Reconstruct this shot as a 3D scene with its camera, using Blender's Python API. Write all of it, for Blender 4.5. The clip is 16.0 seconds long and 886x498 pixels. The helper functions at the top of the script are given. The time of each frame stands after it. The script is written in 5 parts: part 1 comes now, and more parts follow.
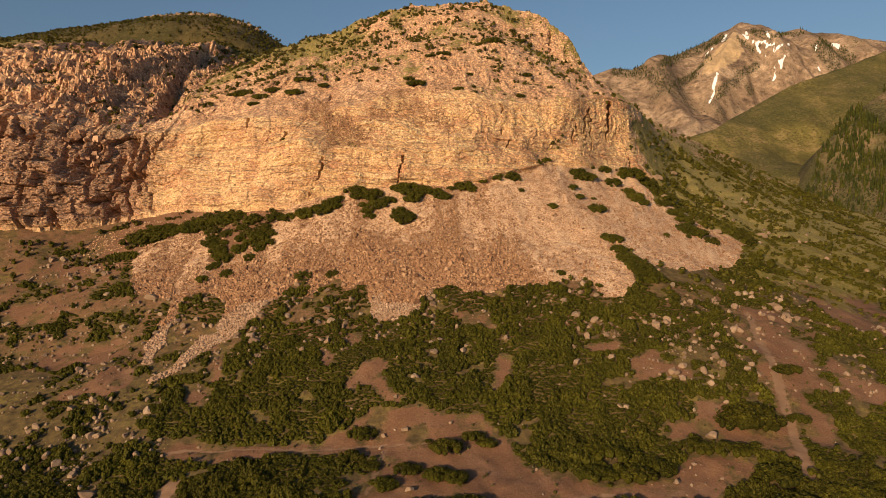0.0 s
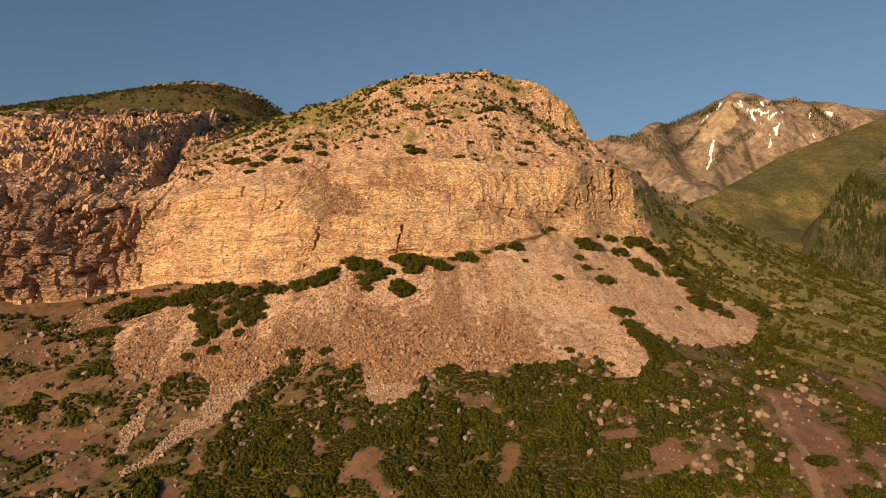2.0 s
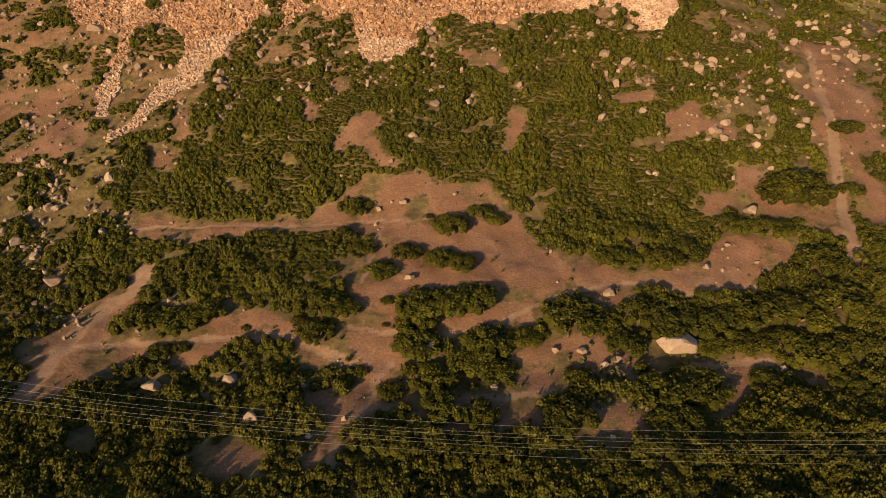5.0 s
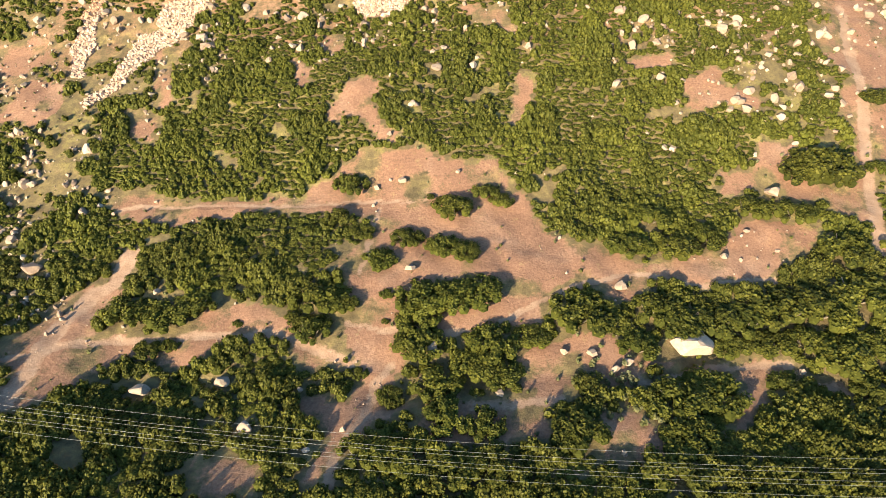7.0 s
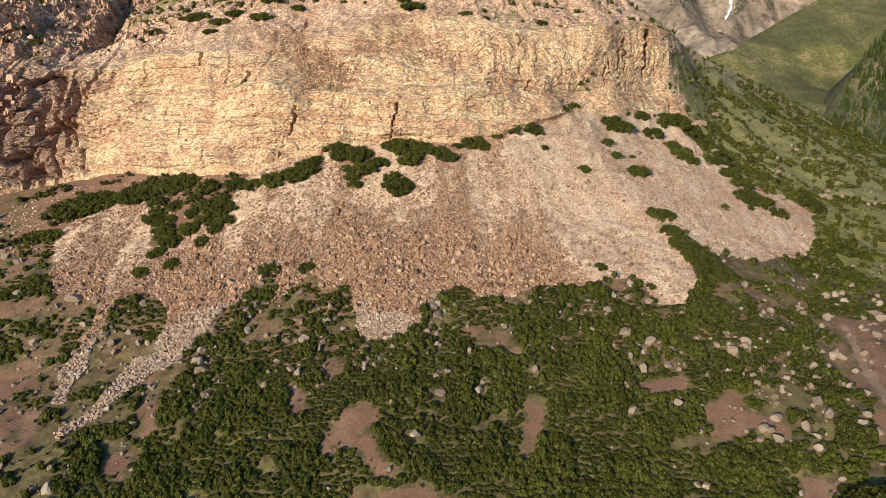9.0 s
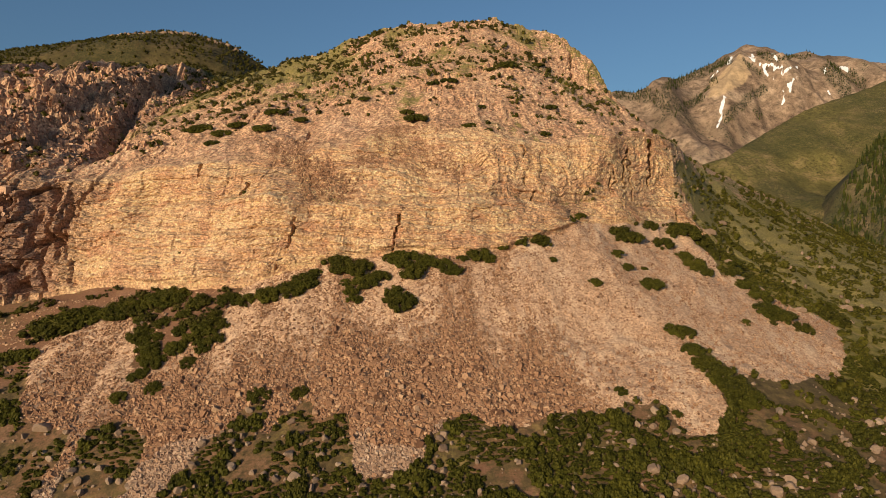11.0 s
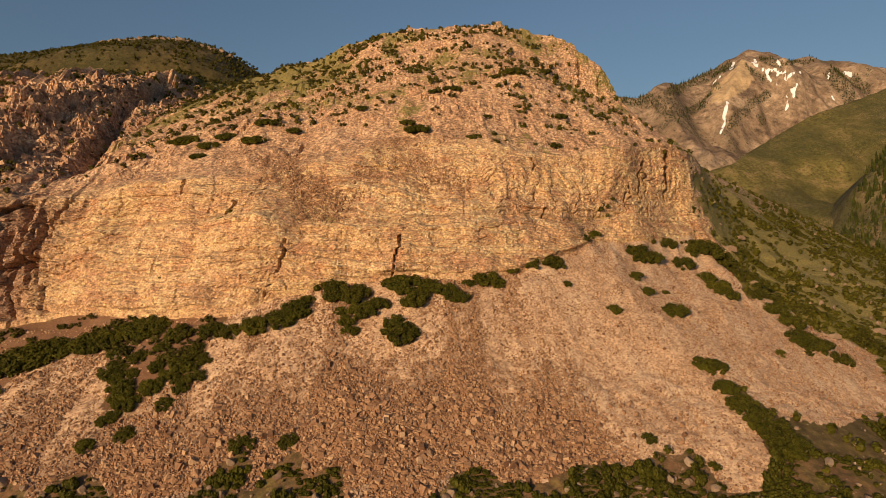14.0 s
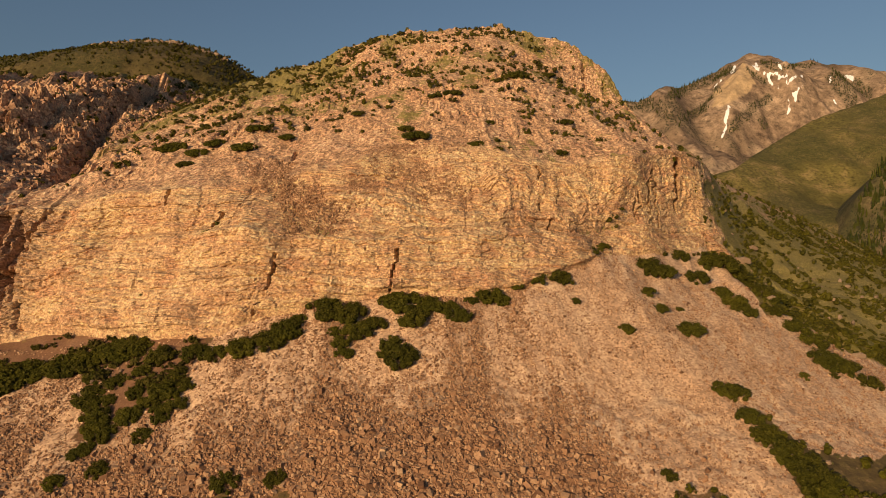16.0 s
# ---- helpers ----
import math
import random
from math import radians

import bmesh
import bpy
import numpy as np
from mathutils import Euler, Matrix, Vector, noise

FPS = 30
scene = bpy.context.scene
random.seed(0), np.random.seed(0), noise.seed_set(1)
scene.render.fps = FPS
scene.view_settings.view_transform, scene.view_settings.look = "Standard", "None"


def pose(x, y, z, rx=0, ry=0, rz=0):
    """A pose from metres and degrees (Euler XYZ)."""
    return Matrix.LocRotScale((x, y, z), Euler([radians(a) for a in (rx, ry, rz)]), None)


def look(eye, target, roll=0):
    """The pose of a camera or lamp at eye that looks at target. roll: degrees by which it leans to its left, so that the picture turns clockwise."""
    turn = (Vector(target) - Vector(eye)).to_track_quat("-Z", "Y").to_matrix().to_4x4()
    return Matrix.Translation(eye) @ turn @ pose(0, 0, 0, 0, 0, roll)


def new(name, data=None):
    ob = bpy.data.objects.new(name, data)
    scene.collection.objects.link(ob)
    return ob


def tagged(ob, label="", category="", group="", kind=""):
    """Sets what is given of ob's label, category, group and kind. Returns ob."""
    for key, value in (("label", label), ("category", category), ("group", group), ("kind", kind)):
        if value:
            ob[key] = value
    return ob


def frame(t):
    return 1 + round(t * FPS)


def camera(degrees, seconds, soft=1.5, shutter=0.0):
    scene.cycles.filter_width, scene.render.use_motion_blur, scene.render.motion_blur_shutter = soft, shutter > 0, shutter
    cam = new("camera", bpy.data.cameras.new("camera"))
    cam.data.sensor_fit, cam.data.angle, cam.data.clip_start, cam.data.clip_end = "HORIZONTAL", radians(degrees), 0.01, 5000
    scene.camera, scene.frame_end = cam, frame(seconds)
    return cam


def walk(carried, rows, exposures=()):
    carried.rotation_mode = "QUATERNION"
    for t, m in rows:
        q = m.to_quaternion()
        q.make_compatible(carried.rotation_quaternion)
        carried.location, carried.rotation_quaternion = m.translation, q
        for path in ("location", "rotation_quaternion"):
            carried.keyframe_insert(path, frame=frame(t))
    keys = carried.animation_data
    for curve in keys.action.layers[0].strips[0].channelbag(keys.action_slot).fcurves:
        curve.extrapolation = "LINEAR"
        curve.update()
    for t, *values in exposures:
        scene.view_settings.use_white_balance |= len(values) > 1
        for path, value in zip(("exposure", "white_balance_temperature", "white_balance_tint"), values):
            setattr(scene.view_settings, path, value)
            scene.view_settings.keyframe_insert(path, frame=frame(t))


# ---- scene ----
# Camera: a drone that climbs towards the cliff and tips its lens down and up again.
cam = camera(67.9, 16.0, 0.75)
PATH = [
    (0, (0.011, -0.014, 60.435), (0.028, 1.986, 60.426), -0.6),
    (0.5, (-0.019, 2.815, 61.197), (-0.002, 4.815, 61.191), -0.5),
    (1, (-0.083, 5.705, 62.219), (-0.065, 7.705, 62.214), -0.6),
    (1.5, (-0.193, 8.743, 63.425), (-0.173, 10.739, 63.548), -0.5),
    (2, (-0.239, 11.627, 64.227), (-0.219, 13.619, 64.411), -0.6),
    (2.5, (-0.295, 14.476, 65.01), (-0.274, 16.468, 65.197), -0.6),
    (3, (-0.294, 17.209, 65.601), (-0.274, 19.208, 65.669), -0.6),
    (3.5, (-0.364, 19.999, 66.468), (-0.346, 21.991, 66.289), -0.6),
    (4, (-0.471, 22.857, 67.296), (-0.457, 24.812, 66.871), -0.7),
    (4.5, (-0.428, 25.734, 67.928), (-0.417, 27.619, 67.261), -0.7),
    (4.7, (-0.448, 26.891, 68.208), (-0.439, 28.739, 67.445), -0.7),
    (5.3, (-0.68, 30.4, 69.75), (-0.67, 32.152, 68.786), -0.6),
    (5.8, (-0.90, 33.4, 71.4), (-0.89, 35.101, 70.348), -0.5),
    (6.3, (-1.13, 36.45, 73.05), (-1.115, 38.139, 71.979), -0.4),
    (6.8, (-1.36, 39.501, 74.65), (-1.345, 41.19, 73.579), -0.3),
    (7, (-1.433, 40.73, 75.12), (-1.417, 42.419, 74.049), -0.3),
    (7.5, (-1.605, 43.905, 76.212), (-1.587, 45.646, 75.229), -0.3),
    (8, (-1.858, 46.745, 77.056), (-1.837, 48.594, 76.293), -0.3),
    (8.5, (-2.231, 49.695, 78.18), (-2.204, 51.626, 77.658), -0.4),
    (9, (-2.673, 52.747, 78.921), (-2.641, 54.73, 78.661), -0.4),
    (9.5, (-2.929, 55.754, 79.527), (-2.895, 57.754, 79.524), -0.5),
    (9.7, (-3.034, 56.923, 79.80), (-3.0, 58.923, 79.838), -0.45),
    (12, (-4.435, 70.367, 84.651), (-4.399, 72.366, 84.701), -0.5),
    (12.5, (-4.632, 73.308, 85.485), (-4.596, 75.307, 85.539), -0.5),
    (13, (-4.762, 76.252, 86.41), (-4.726, 78.251, 86.468), -0.6),
    (13.5, (-4.851, 79.201, 87.377), (-4.815, 81.2, 87.437), -0.6),
    (14, (-4.92, 82.129, 88.367), (-4.883, 84.127, 88.43), -0.6),
    (14.5, (-4.974, 85.103, 89.362), (-4.937, 87.102, 89.426), -0.6),
    (15, (-5.026, 88.048, 90.341), (-4.988, 90.046, 90.408), -0.6),
    (15.5, (-5.052, 91.027, 91.253), (-5.013, 93.026, 91.322), -0.6),
    (16, (-5.096, 93.982, 92.005), (-5.056, 95.98, 92.078), -0.6),
]
# stops, kelvin, tint along the way: the lens opens while it looks down
LIGHT = [
    (0, 0.0, 8500, 16), (3, -0.05, 8500, 16), (4, 0.0, 8800, 17), (4.5, 0.15, 9000, 17), (7, 2.0, 6100, -2), (7.5, 2.0, 5700, -5), (8, 1.57, 5200, -6), (9, 0.4, 5300, -3), (9.7, 0.08, 6000, 2), (12, -0.2, 7700, 13), (13, -0.22, 8300, 16), (16, -0.27, 9300, 17),
]
walk(cam, [(t, look(eye, target, roll)) for t, eye, target, roll in PATH], LIGHT)

# World: clear evening sky, low sun behind the camera and to its left.
SUN_EL, SUN_AZ = 10.5, 30.0
world = bpy.data.worlds.new("world")
scene.world = world
world.use_nodes = True
wn = world.node_tree.nodes
sky = wn.new("ShaderNodeTexSky")
sky.sky_type = 'NISHITA'
sky.sun_disc = False
sky.sun_elevation = radians(SUN_EL)
sky.sun_rotation = radians(180 + SUN_AZ)
sky.air_density, sky.dust_density, sky.ozone_density = 1.1, 1.8, 4.4
wn["Background"].inputs["Strength"].default_value = 0.135
world.node_tree.links.new(sky.outputs[0], wn["Background"].inputs["Color"])
sun = new("sun", bpy.data.lights.new("sun", "SUN"))
sun.data.energy, sun.data.angle, sun.data.color = 4.9, radians(0.6), (1.0, 0.80, 0.57)
sun_way = Vector((-math.sin(radians(SUN_AZ)) * math.cos(radians(SUN_EL)), -math.cos(radians(SUN_AZ)) * math.cos(radians(SUN_EL)), math.sin(radians(SUN_EL))))
sun.matrix_world = look(sun_way * 300, (0, 0, 0))
# ---- noise and mesh tools ----
def lattice(ix, iy, iz, seed):
    ix = np.atleast_1d(ix)
    h = (ix * 374761393 + iy * 668265263 + iz * 1442695041 + seed * 974634533) & 0xFFFFFFFF
    h = ((h ^ (h >> 13)) * 1274126177) & 0xFFFFFFFF
    h = ((h ^ (h >> 16)) * 2246822519) & 0xFFFFFFFF
    return ((h ^ (h >> 15)) & 0xFFFFFF) / float(0xFFFFFF)


def value3(x, y, z, seed=0):
    x, y, z = np.broadcast_arrays(np.asarray(x, float), np.asarray(y, float), np.asarray(z, float))
    fx, fy, fz = np.floor(x), np.floor(y), np.floor(z)
    ix, iy, iz = fx.astype(np.int64), fy.astype(np.int64), fz.astype(np.int64)
    tx, ty, tz = x - fx, y - fy, z - fz
    tx, ty, tz = [t * t * t * (t * (t * 6 - 15) + 10) for t in (tx, ty, tz)]
    out = 0
    for a in (0, 1):
        for b in (0, 1):
            for c in (0, 1):
                w = (tx if a else 1 - tx) * (ty if b else 1 - ty) * (tz if c else 1 - tz)
                out = out + w * lattice(ix + a, iy + b, iz + c, seed)
    return out * 2 - 1


def fbm(x, y, z=0.0, octaves=4, seed=0, gain=0.5):
    total, amp = 0, 1.0
    for k in range(octaves):
        f = 2.03 ** k
        total = total + amp * value3(np.asarray(x) * f + 13.7 * k, np.asarray(y) * f - 7.1 * k, np.asarray(z) * f + 3.3 * k, seed + k)
        amp *= gain
    return total


def step(a, b, v):
    t = np.clip((np.asarray(v, float) - a) / (b - a), 0, 1)
    return t * t * (3 - 2 * t)


def mesh_of(name, verts, faces, smooth=False, masks=None):
    """A mesh from arrays: verts (n, 3), faces (m, 3 or 4); masks: name -> one value a vertex."""
    verts, faces = np.asarray(verts, np.float32), np.asarray(faces, np.int32)
    me = bpy.data.meshes.new(name)
    k = faces.shape[1]
    me.vertices.add(len(verts))
    me.vertices.foreach_set("co", verts.ravel())
    me.loops.add(faces.size)
    me.loops.foreach_set("vertex_index", faces.ravel())
    me.polygons.add(len(faces))
    me.polygons.foreach_set("loop_start", np.arange(0, faces.size, k, dtype=np.int32))
    me.polygons.foreach_set("use_smooth", np.full(len(faces), smooth, dtype=bool))
    for key, value in (masks or {}).items():
        at = me.attributes.new(key, 'FLOAT', 'POINT')
        at.data.foreach_set("value", np.asarray(value, np.float32).ravel())
    me.update(calc_edges=True)
    me.validate()
    return me


def grid_faces(rows, cols):
    i = np.arange(rows * cols).reshape(rows, cols)
    return np.stack([i[:-1, :-1], i[:-1, 1:], i[1:, 1:], i[1:, :-1]], axis=-1).reshape(-1, 4)
# ---- the lie of the land ----
# Each line runs across the slope; at the stations STX it has a distance (y) and a height (z).
STX = [-1500, -420, -220, -172, -158, -140, -115, -85, -62, -48, -15, 10, 30, 52, 70, 88, 104, 145, 210, 300, 420, 1500]
N = len(STX)
LINES = [
    ([-3000] * N, [-12] * N),
    ([60] * N, [-2.2] * N),
    ([118] * N, [1.2] * N),
    ([158] * N, [8, 8, 9, 9.5, 10, 10, 10.5, 11.5, 12.5, 13, 14, 14, 14, 14, 14, 13.5, 13, 11, 8, 5, 3, 0]),
    # toe of the scree
    ([205] * N, [24, 24, 27, 28, 28, 28, 28.5, 31, 34, 35, 37.5, 38, 38.5, 39, 39, 38, 35.5, 27, 18, 10, 6, 0]),
    # halfway up the scree
    ([250] * N, [52, 52, 55, 56, 55, 54, 56, 59, 64, 66, 67, 65.5, 63, 61.5, 60, 57, 53, 43, 28, 16, 10, 0]),
    # foot of the cliff
    ([266, 266, 266, 267, 272, 280, 281, 273, 266, 271, 275, 276, 286, 305, 315, 331, 345, 335, 340, 380, 400, 400],
     [68, 68, 70, 70, 69, 70, 77, 76, 75, 81, 87, 85, 91.5, 100, 97.5, 98.5, 99.5, 72, 55, 45, 35, 10]),
    # ledge half up the cliff
    ([272, 272, 271, 273, 279, 289, 291, 287, 278, 277, 283, 289, 302, 312, 323, 341, 350, 385, 400, 450, 480, 480],
     [100, 100, 100, 100, 98, 96, 102, 103, 105, 103, 102, 104, 105, 106, 108, 108, 105, 96, 80, 72, 55, 15]),
    # top of the cliff
    ([282, 282, 279, 281, 290, 300, 301, 292, 293, 299, 305, 309, 313, 321, 328, 347, 360, 425, 480, 550, 560, 560],
     [122, 122, 118, 118, 112, 112, 116, 118, 120, 124, 132, 132, 129, 131, 133, 138, 141, 131, 115, 104, 60, 18]),
    # upper slope
    ([354, 354, 352, 354, 350, 345, 347, 348, 346, 347, 350, 352, 352, 358, 366, 376, 385, 455, 530, 620, 630, 630],
     [165, 165, 158, 158, 144, 134, 140, 147, 151, 154, 163, 165, 164, 161, 159, 155, 150, 146, 141, 130, 66, 20]),
    ([410, 410, 405, 410, 405, 400, 405, 410, 408, 406, 404, 404, 405, 408, 414, 412, 410, 475, 560, 650, 650, 650],
     [190, 190, 177, 182, 167, 160, 171, 178, 182, 186, 193, 195, 193, 187, 179, 174, 160, 153, 152, 140, 68, 20]),
    # skyline
    ([440, 440, 428, 436, 450, 470, 480, 470, 457, 450, 442, 442, 442, 440, 438, 432, 425, 490, 580, 670, 670, 670],
     [190, 190, 184, 191, 182, 187, 207, 210, 212, 215, 221, 224.5, 224, 219, 214, 197, 161, 152, 150, 138, 66, 20]),
    ([560] * 9 + [560] * 8 + [640, 720, 800, 900, 900], [238, 238, 237, 235, 230, 222, 212, 200, 190, 190, 195, 195, 190, 185, 180, 150, 120, 110, 100, 90, 60, 20]),
    ([4500] * N, [20] * N),
]


def smooth_line(x, values):
    """The stations' values joined by a soft curve."""
    x = np.asarray(x, float)
    return sum(w * np.interp(x + d, STX, values) for d, w in ((-5, 0.15), (-2.5, 0.22), (0, 0.26), (2.5, 0.22), (5, 0.15)))


def land(x, y):
    """Height of the bare land, without its roughness."""
    x, y = np.broadcast_arrays(np.asarray(x, float), np.asarray(y, float))
    z = np.zeros(x.shape)
    ya, za = smooth_line(x, LINES[0][0]), smooth_line(x, LINES[0][1])
    for ys, zs in LINES[1:]:
        yb, zb = smooth_line(x, ys), smooth_line(x, zs)
        t = (y - ya) / (yb - ya)
        z = np.where((t >= 0) & (t <= 1), za + (zb - za) * t, z)
        ya, za = yb, zb
    return z


GULLIES = [([(-139, 330), (-141, 344), (-145, 369), (-156, 410), (-162, 445), (-168, 495)], 2.6, 9.0), ([(-157, 320), (-159, 335), (-161, 352), (-164, 372), (-170, 410)], 2.0, 3.5), ([(-176, 330), (-180, 360), (-184, 390)], 2.0, 3.0)]


def gully(x, y):
    """How deep the clefts of the rocky hill are cut."""
    cut = np.zeros(np.shape(x))
    for line, w, deep in GULLIES:
        off = np.full(np.shape(x), 1e9)
        for (ax, ay), (bx, by) in zip(line, line[1:]):
            t = np.clip(((x - ax) * (bx - ax) + (y - ay) * (by - ay)) / ((bx - ax) ** 2 + (by - ay) ** 2), 0, 1)
            off = np.minimum(off, np.hypot(x - ax - t * (bx - ax), y - ay - t * (by - ay)))
        cut = np.maximum(cut, deep * np.maximum(0, 1 - off / (2 * w)))
    return cut


def rough(x, y):
    """Roughness of the ground: hummocks, gullies and runnels down the slope."""
    x, y = np.asarray(x, float), np.asarray(y, float)
    near = step(40, 110, y)
    up = step(250, 330, y)
    r = 0.9 * fbm(x / 23, y / 23, 0, 3, 5) * near + 0.22 * fbm(x / 3.7, y / 3.7, 0, 3, 9) * near
    r = r + up * (2.2 * fbm(x / 17, y / 26, 0, 4, 21) + 0.55 * fbm(x / 3.1, y / 4.2, 0, 3, 25))
    left = step(-146, -160, x) * step(275, 300, y) * (1 - step(520, 600, y))
    ribs = 1 - np.abs(fbm(x / 13 + y / 40, y / 30 - x / 60, 0, 4, 31, 0.55))
    r = r + left * (1.6 * fbm(x / 9, y / 9, 0, 3, 33, 0.55) + 2.6 * (ribs - 0.75))
    return r - gully(x, y)


def ground_z(x, y):
    return land(x, y) + rough(x, y)


def sheet(cols, first, last, rows):
    """Points of the land between two of the lines, column by column: x, y, z arrays (rows, cols)."""
    xs, out = np.asarray(cols, float), []
    for k in range(first, last):
        ya, yb = smooth_line(xs, LINES[k][0]), smooth_line(xs, LINES[k + 1][0])
        za, zb = smooth_line(xs, LINES[k][1]), smooth_line(xs, LINES[k + 1][1])
        n = rows[k - first]
        for i in range(n + (k == last - 1)):
            t = i / n
            if k == first and first == 0:
                t = 1 - (1 - t) ** 3
            elif k == len(LINES) - 2:
                t = t ** 3
            out.append((xs, ya + (yb - ya) * t, za + (zb - za) * t))
    return [np.array([o[a] for o in out]) for a in range(3)]


def columns(stepsize, lo=-185, hi=150, coarse_to=None):
    """Stations across the land: close in the middle, ever wider towards the sides."""
    left = [] if coarse_to is None else np.arange(lo, coarse_to, 2 * stepsize)
    core = np.arange(lo if coarse_to is None else coarse_to, hi, stepsize)
    d = np.cumsum(stepsize * 1.5 * 1.12 ** np.arange(60))
    d = d[d < 2500]
    return np.concatenate([(lo - d)[::-1], left, core, hi + d])
# ---- plan of what covers the land: scree fans, clearings, paths ----
SCREE_MAIN = [
    (-66, 255), (-54, 258), (-39, 262), (-32, 266), (-22, 268), (-7, 264), (4, 266), (19, 270), (33, 278), (45, 290), (57, 307), (68, 309),
    (76, 305), (84, 303), (95, 293), (104, 279), (123, 297), (118, 280), (105, 262), (92, 250), (74, 246), (67, 250), (40, 248), (0, 246), (-30, 244), (-62, 246),
]
SCREE_TOE_WEST = [
    (-25, 259.2), (-63.6, 263.6), (-64.5, 258.1), (-69.3, 253.7), (-74, 249.9), (-80.5, 246.1), (-85.1, 242.9), (-87, 252.6), (-92.2, 260.9), (-103.2,
    264.7), (-110, 261.7), (-114.4, 255.5), (-114.3, 247.9), (-109, 234.3), (-100.8, 226.4), (-95.8, 226.9), (-89.5, 223.4), (-89.1, 219.6), (-90.2,
    212.9), (-90.6, 205.1), (-87.8, 194.2), (-84.6, 193.7), (-85.6, 202.1), (-85.4, 208.3), (-86.4, 212.6), (-86.4, 219), (-84.9, 225), (-80.6,
    227.3), (-75.3, 223.6), (-70.7, 219.2), (-69.8, 212.8), (-68.4, 207.2), (-74.4, 205.7), (-76.4, 198), (-78.1, 190.2), (-82.2, 185.9), (-80.6,
    183.4), (-76.9, 186.7), (-72.7, 189.5), (-70.1, 197.2), (-67.9, 199.9), (-63.9, 202.1), (-61.5, 207.9), (-58.3, 211.9), (-57.8, 216.8), (-53.3,
    219), (-50.9, 224.2), (-46.4, 227.1), (-42.5, 223.6), (-44.4, 219.5), (-41.8, 218.7), (-36.1, 225.7), (-33.5, 225.1), (-30.4, 219.4), (-24.8,
    221.4), (-21.9, 215.7),
]
SCREE_TOE_EAST = [
    (-25, 259.2), (-21.9, 215.7), (-21.6, 210.6), (-19.7, 206), (-13.5, 205.9), (-10.4, 206.4), (-6.6, 208.9), (-5.1, 212.7), (-1, 219.1), (3.9,
    220.4), (8.6, 216.7), (18.3, 216.8), (25.3, 221.7), (36.6, 220.3), (43.9, 223.9), (50.7, 224.8), (52.8, 219.1), (54.7, 213.7), (61.2, 213.9),
    (67.7, 222.6), (69, 230.1), (67.8, 238.6), (68.7, 248.8), (71.5, 252.2), (72.5, 242.5), (75.8, 235.6), (83.3, 236.5), (90.3, 235.8), (101.1,
    244.3), (106.1, 242.9), (121.4, 262.1), (135.3, 289.2), (130.7, 294.4), (120.7, 292.6), (118.2, 303.8),
]
# bare soil between the thickets
OPEN_MAIN = [
    (-21.8, 166.2), (-17.1, 167.6), (-10, 167.4), (-2.9, 166.4), (1.7, 164.6), (7.6, 165.7), (11.5, 164), (12.4, 160.3), (15, 157), (16.3, 151.9),
    (18.6, 148.4), (23.6, 145.9), (29, 146), (31.5, 142.4), (35.1, 140), (39.4, 140.5), (44.1, 142.2), (50, 144.5), (55.6, 148.8), (65.3, 148.9),
    (71.1, 148.6), (68.3, 142.4), (62.3, 140.3), (59.1, 136.9), (45.7, 136.6), (39.6, 136.7), (35.2, 135.7), (31.4, 131.6), (28.6, 132.6), (25.3,
    136.5), (20.1, 135.8), (17.6, 131.8), (16.7, 128), (13.8, 127.9), (10.5, 129), (7.6, 127.9), (0.8, 127.4), (-6.8, 126.8), (-8.2, 128.4), (-8.6,
    125.5), (-14.2, 124), (-18, 125.9), (-16.1, 131.3), (-16.9, 135.5), (-21.7, 137.8), (-17.5, 142.1), (-14.1, 145.3), (-13.8, 150.2), (-16.1,
    151.7), (-22, 155.1), (-29.8, 155), (-39.6, 154), (-42.7, 152.9), (-53.3, 151.1), (-60.4, 152.9), (-65, 157.1), (-66.7, 161), (-60, 159.4),
    (-54.9, 157.5), (-43.5, 156.8), (-30.4, 158.9), (-24.8, 160.5), (-21.8, 163),
]
OPEN_UPPER = [
    (-26.3, 177.9), (-22.3, 182.3), (-19.3, 185.4), (-16.9, 187.4), (-14, 184.7), (-14.7, 180), (-13.3, 175.3), (-9.5, 170.3), (-11.2, 169.2), (-16.2,
    172.4), (-19.3, 175.4), (-23.7, 175.6),
]
OPEN_GAP = [
    (12.1, 173.4), (16.3, 180.1), (18.7, 186.2), (20.8, 184.3), (19.3, 178.7), (17.1, 175.2),
]
OPEN_TRACK = [
    (97.9, 212.6), (111, 216.4), (107.3, 202.1), (102.9, 191.1), (98.2, 187.5), (93.2, 179), (91.9, 172.1), (93.8, 170), (91.7, 164.7), (88, 162.9),
    (82.4, 148.7), (80.2, 150.7), (81, 158.1), (85.6, 163.7), (88.1, 171.8), (86.5, 175.9), (92.3, 186.5), (96.8, 200.7),
]
OPEN_SIDE = [
    (53.8, 162.8), (64.1, 162.5), (67.5, 166.1), (72.4, 170.3), (71.5, 163.7), (74.7, 159.2), (81.7, 159.4), (79.5, 151.4), (75.4, 152.2), (75.1,
    157.2), (68.5, 154.8), (67.4, 158.2), (61.9, 158.5), (57.9, 156.6),
]
OPEN_EAST = [
    (53.2, 184), (60.9, 187.4), (62, 182.8), (67.9, 180.5), (71.4, 177.4), (67.7, 175.4), (62.4, 178.5), (55.6, 175.6), (54.4, 180),
]
OPEN_NOTCH = [
    (40.5, 189.1), (51.7, 192), (51.4, 189.4), (42.8, 186),
]
OPEN_CREST = [
    (5.4, 206.4), (16.3, 206), (17, 201.1), (9.3, 202.3),
]
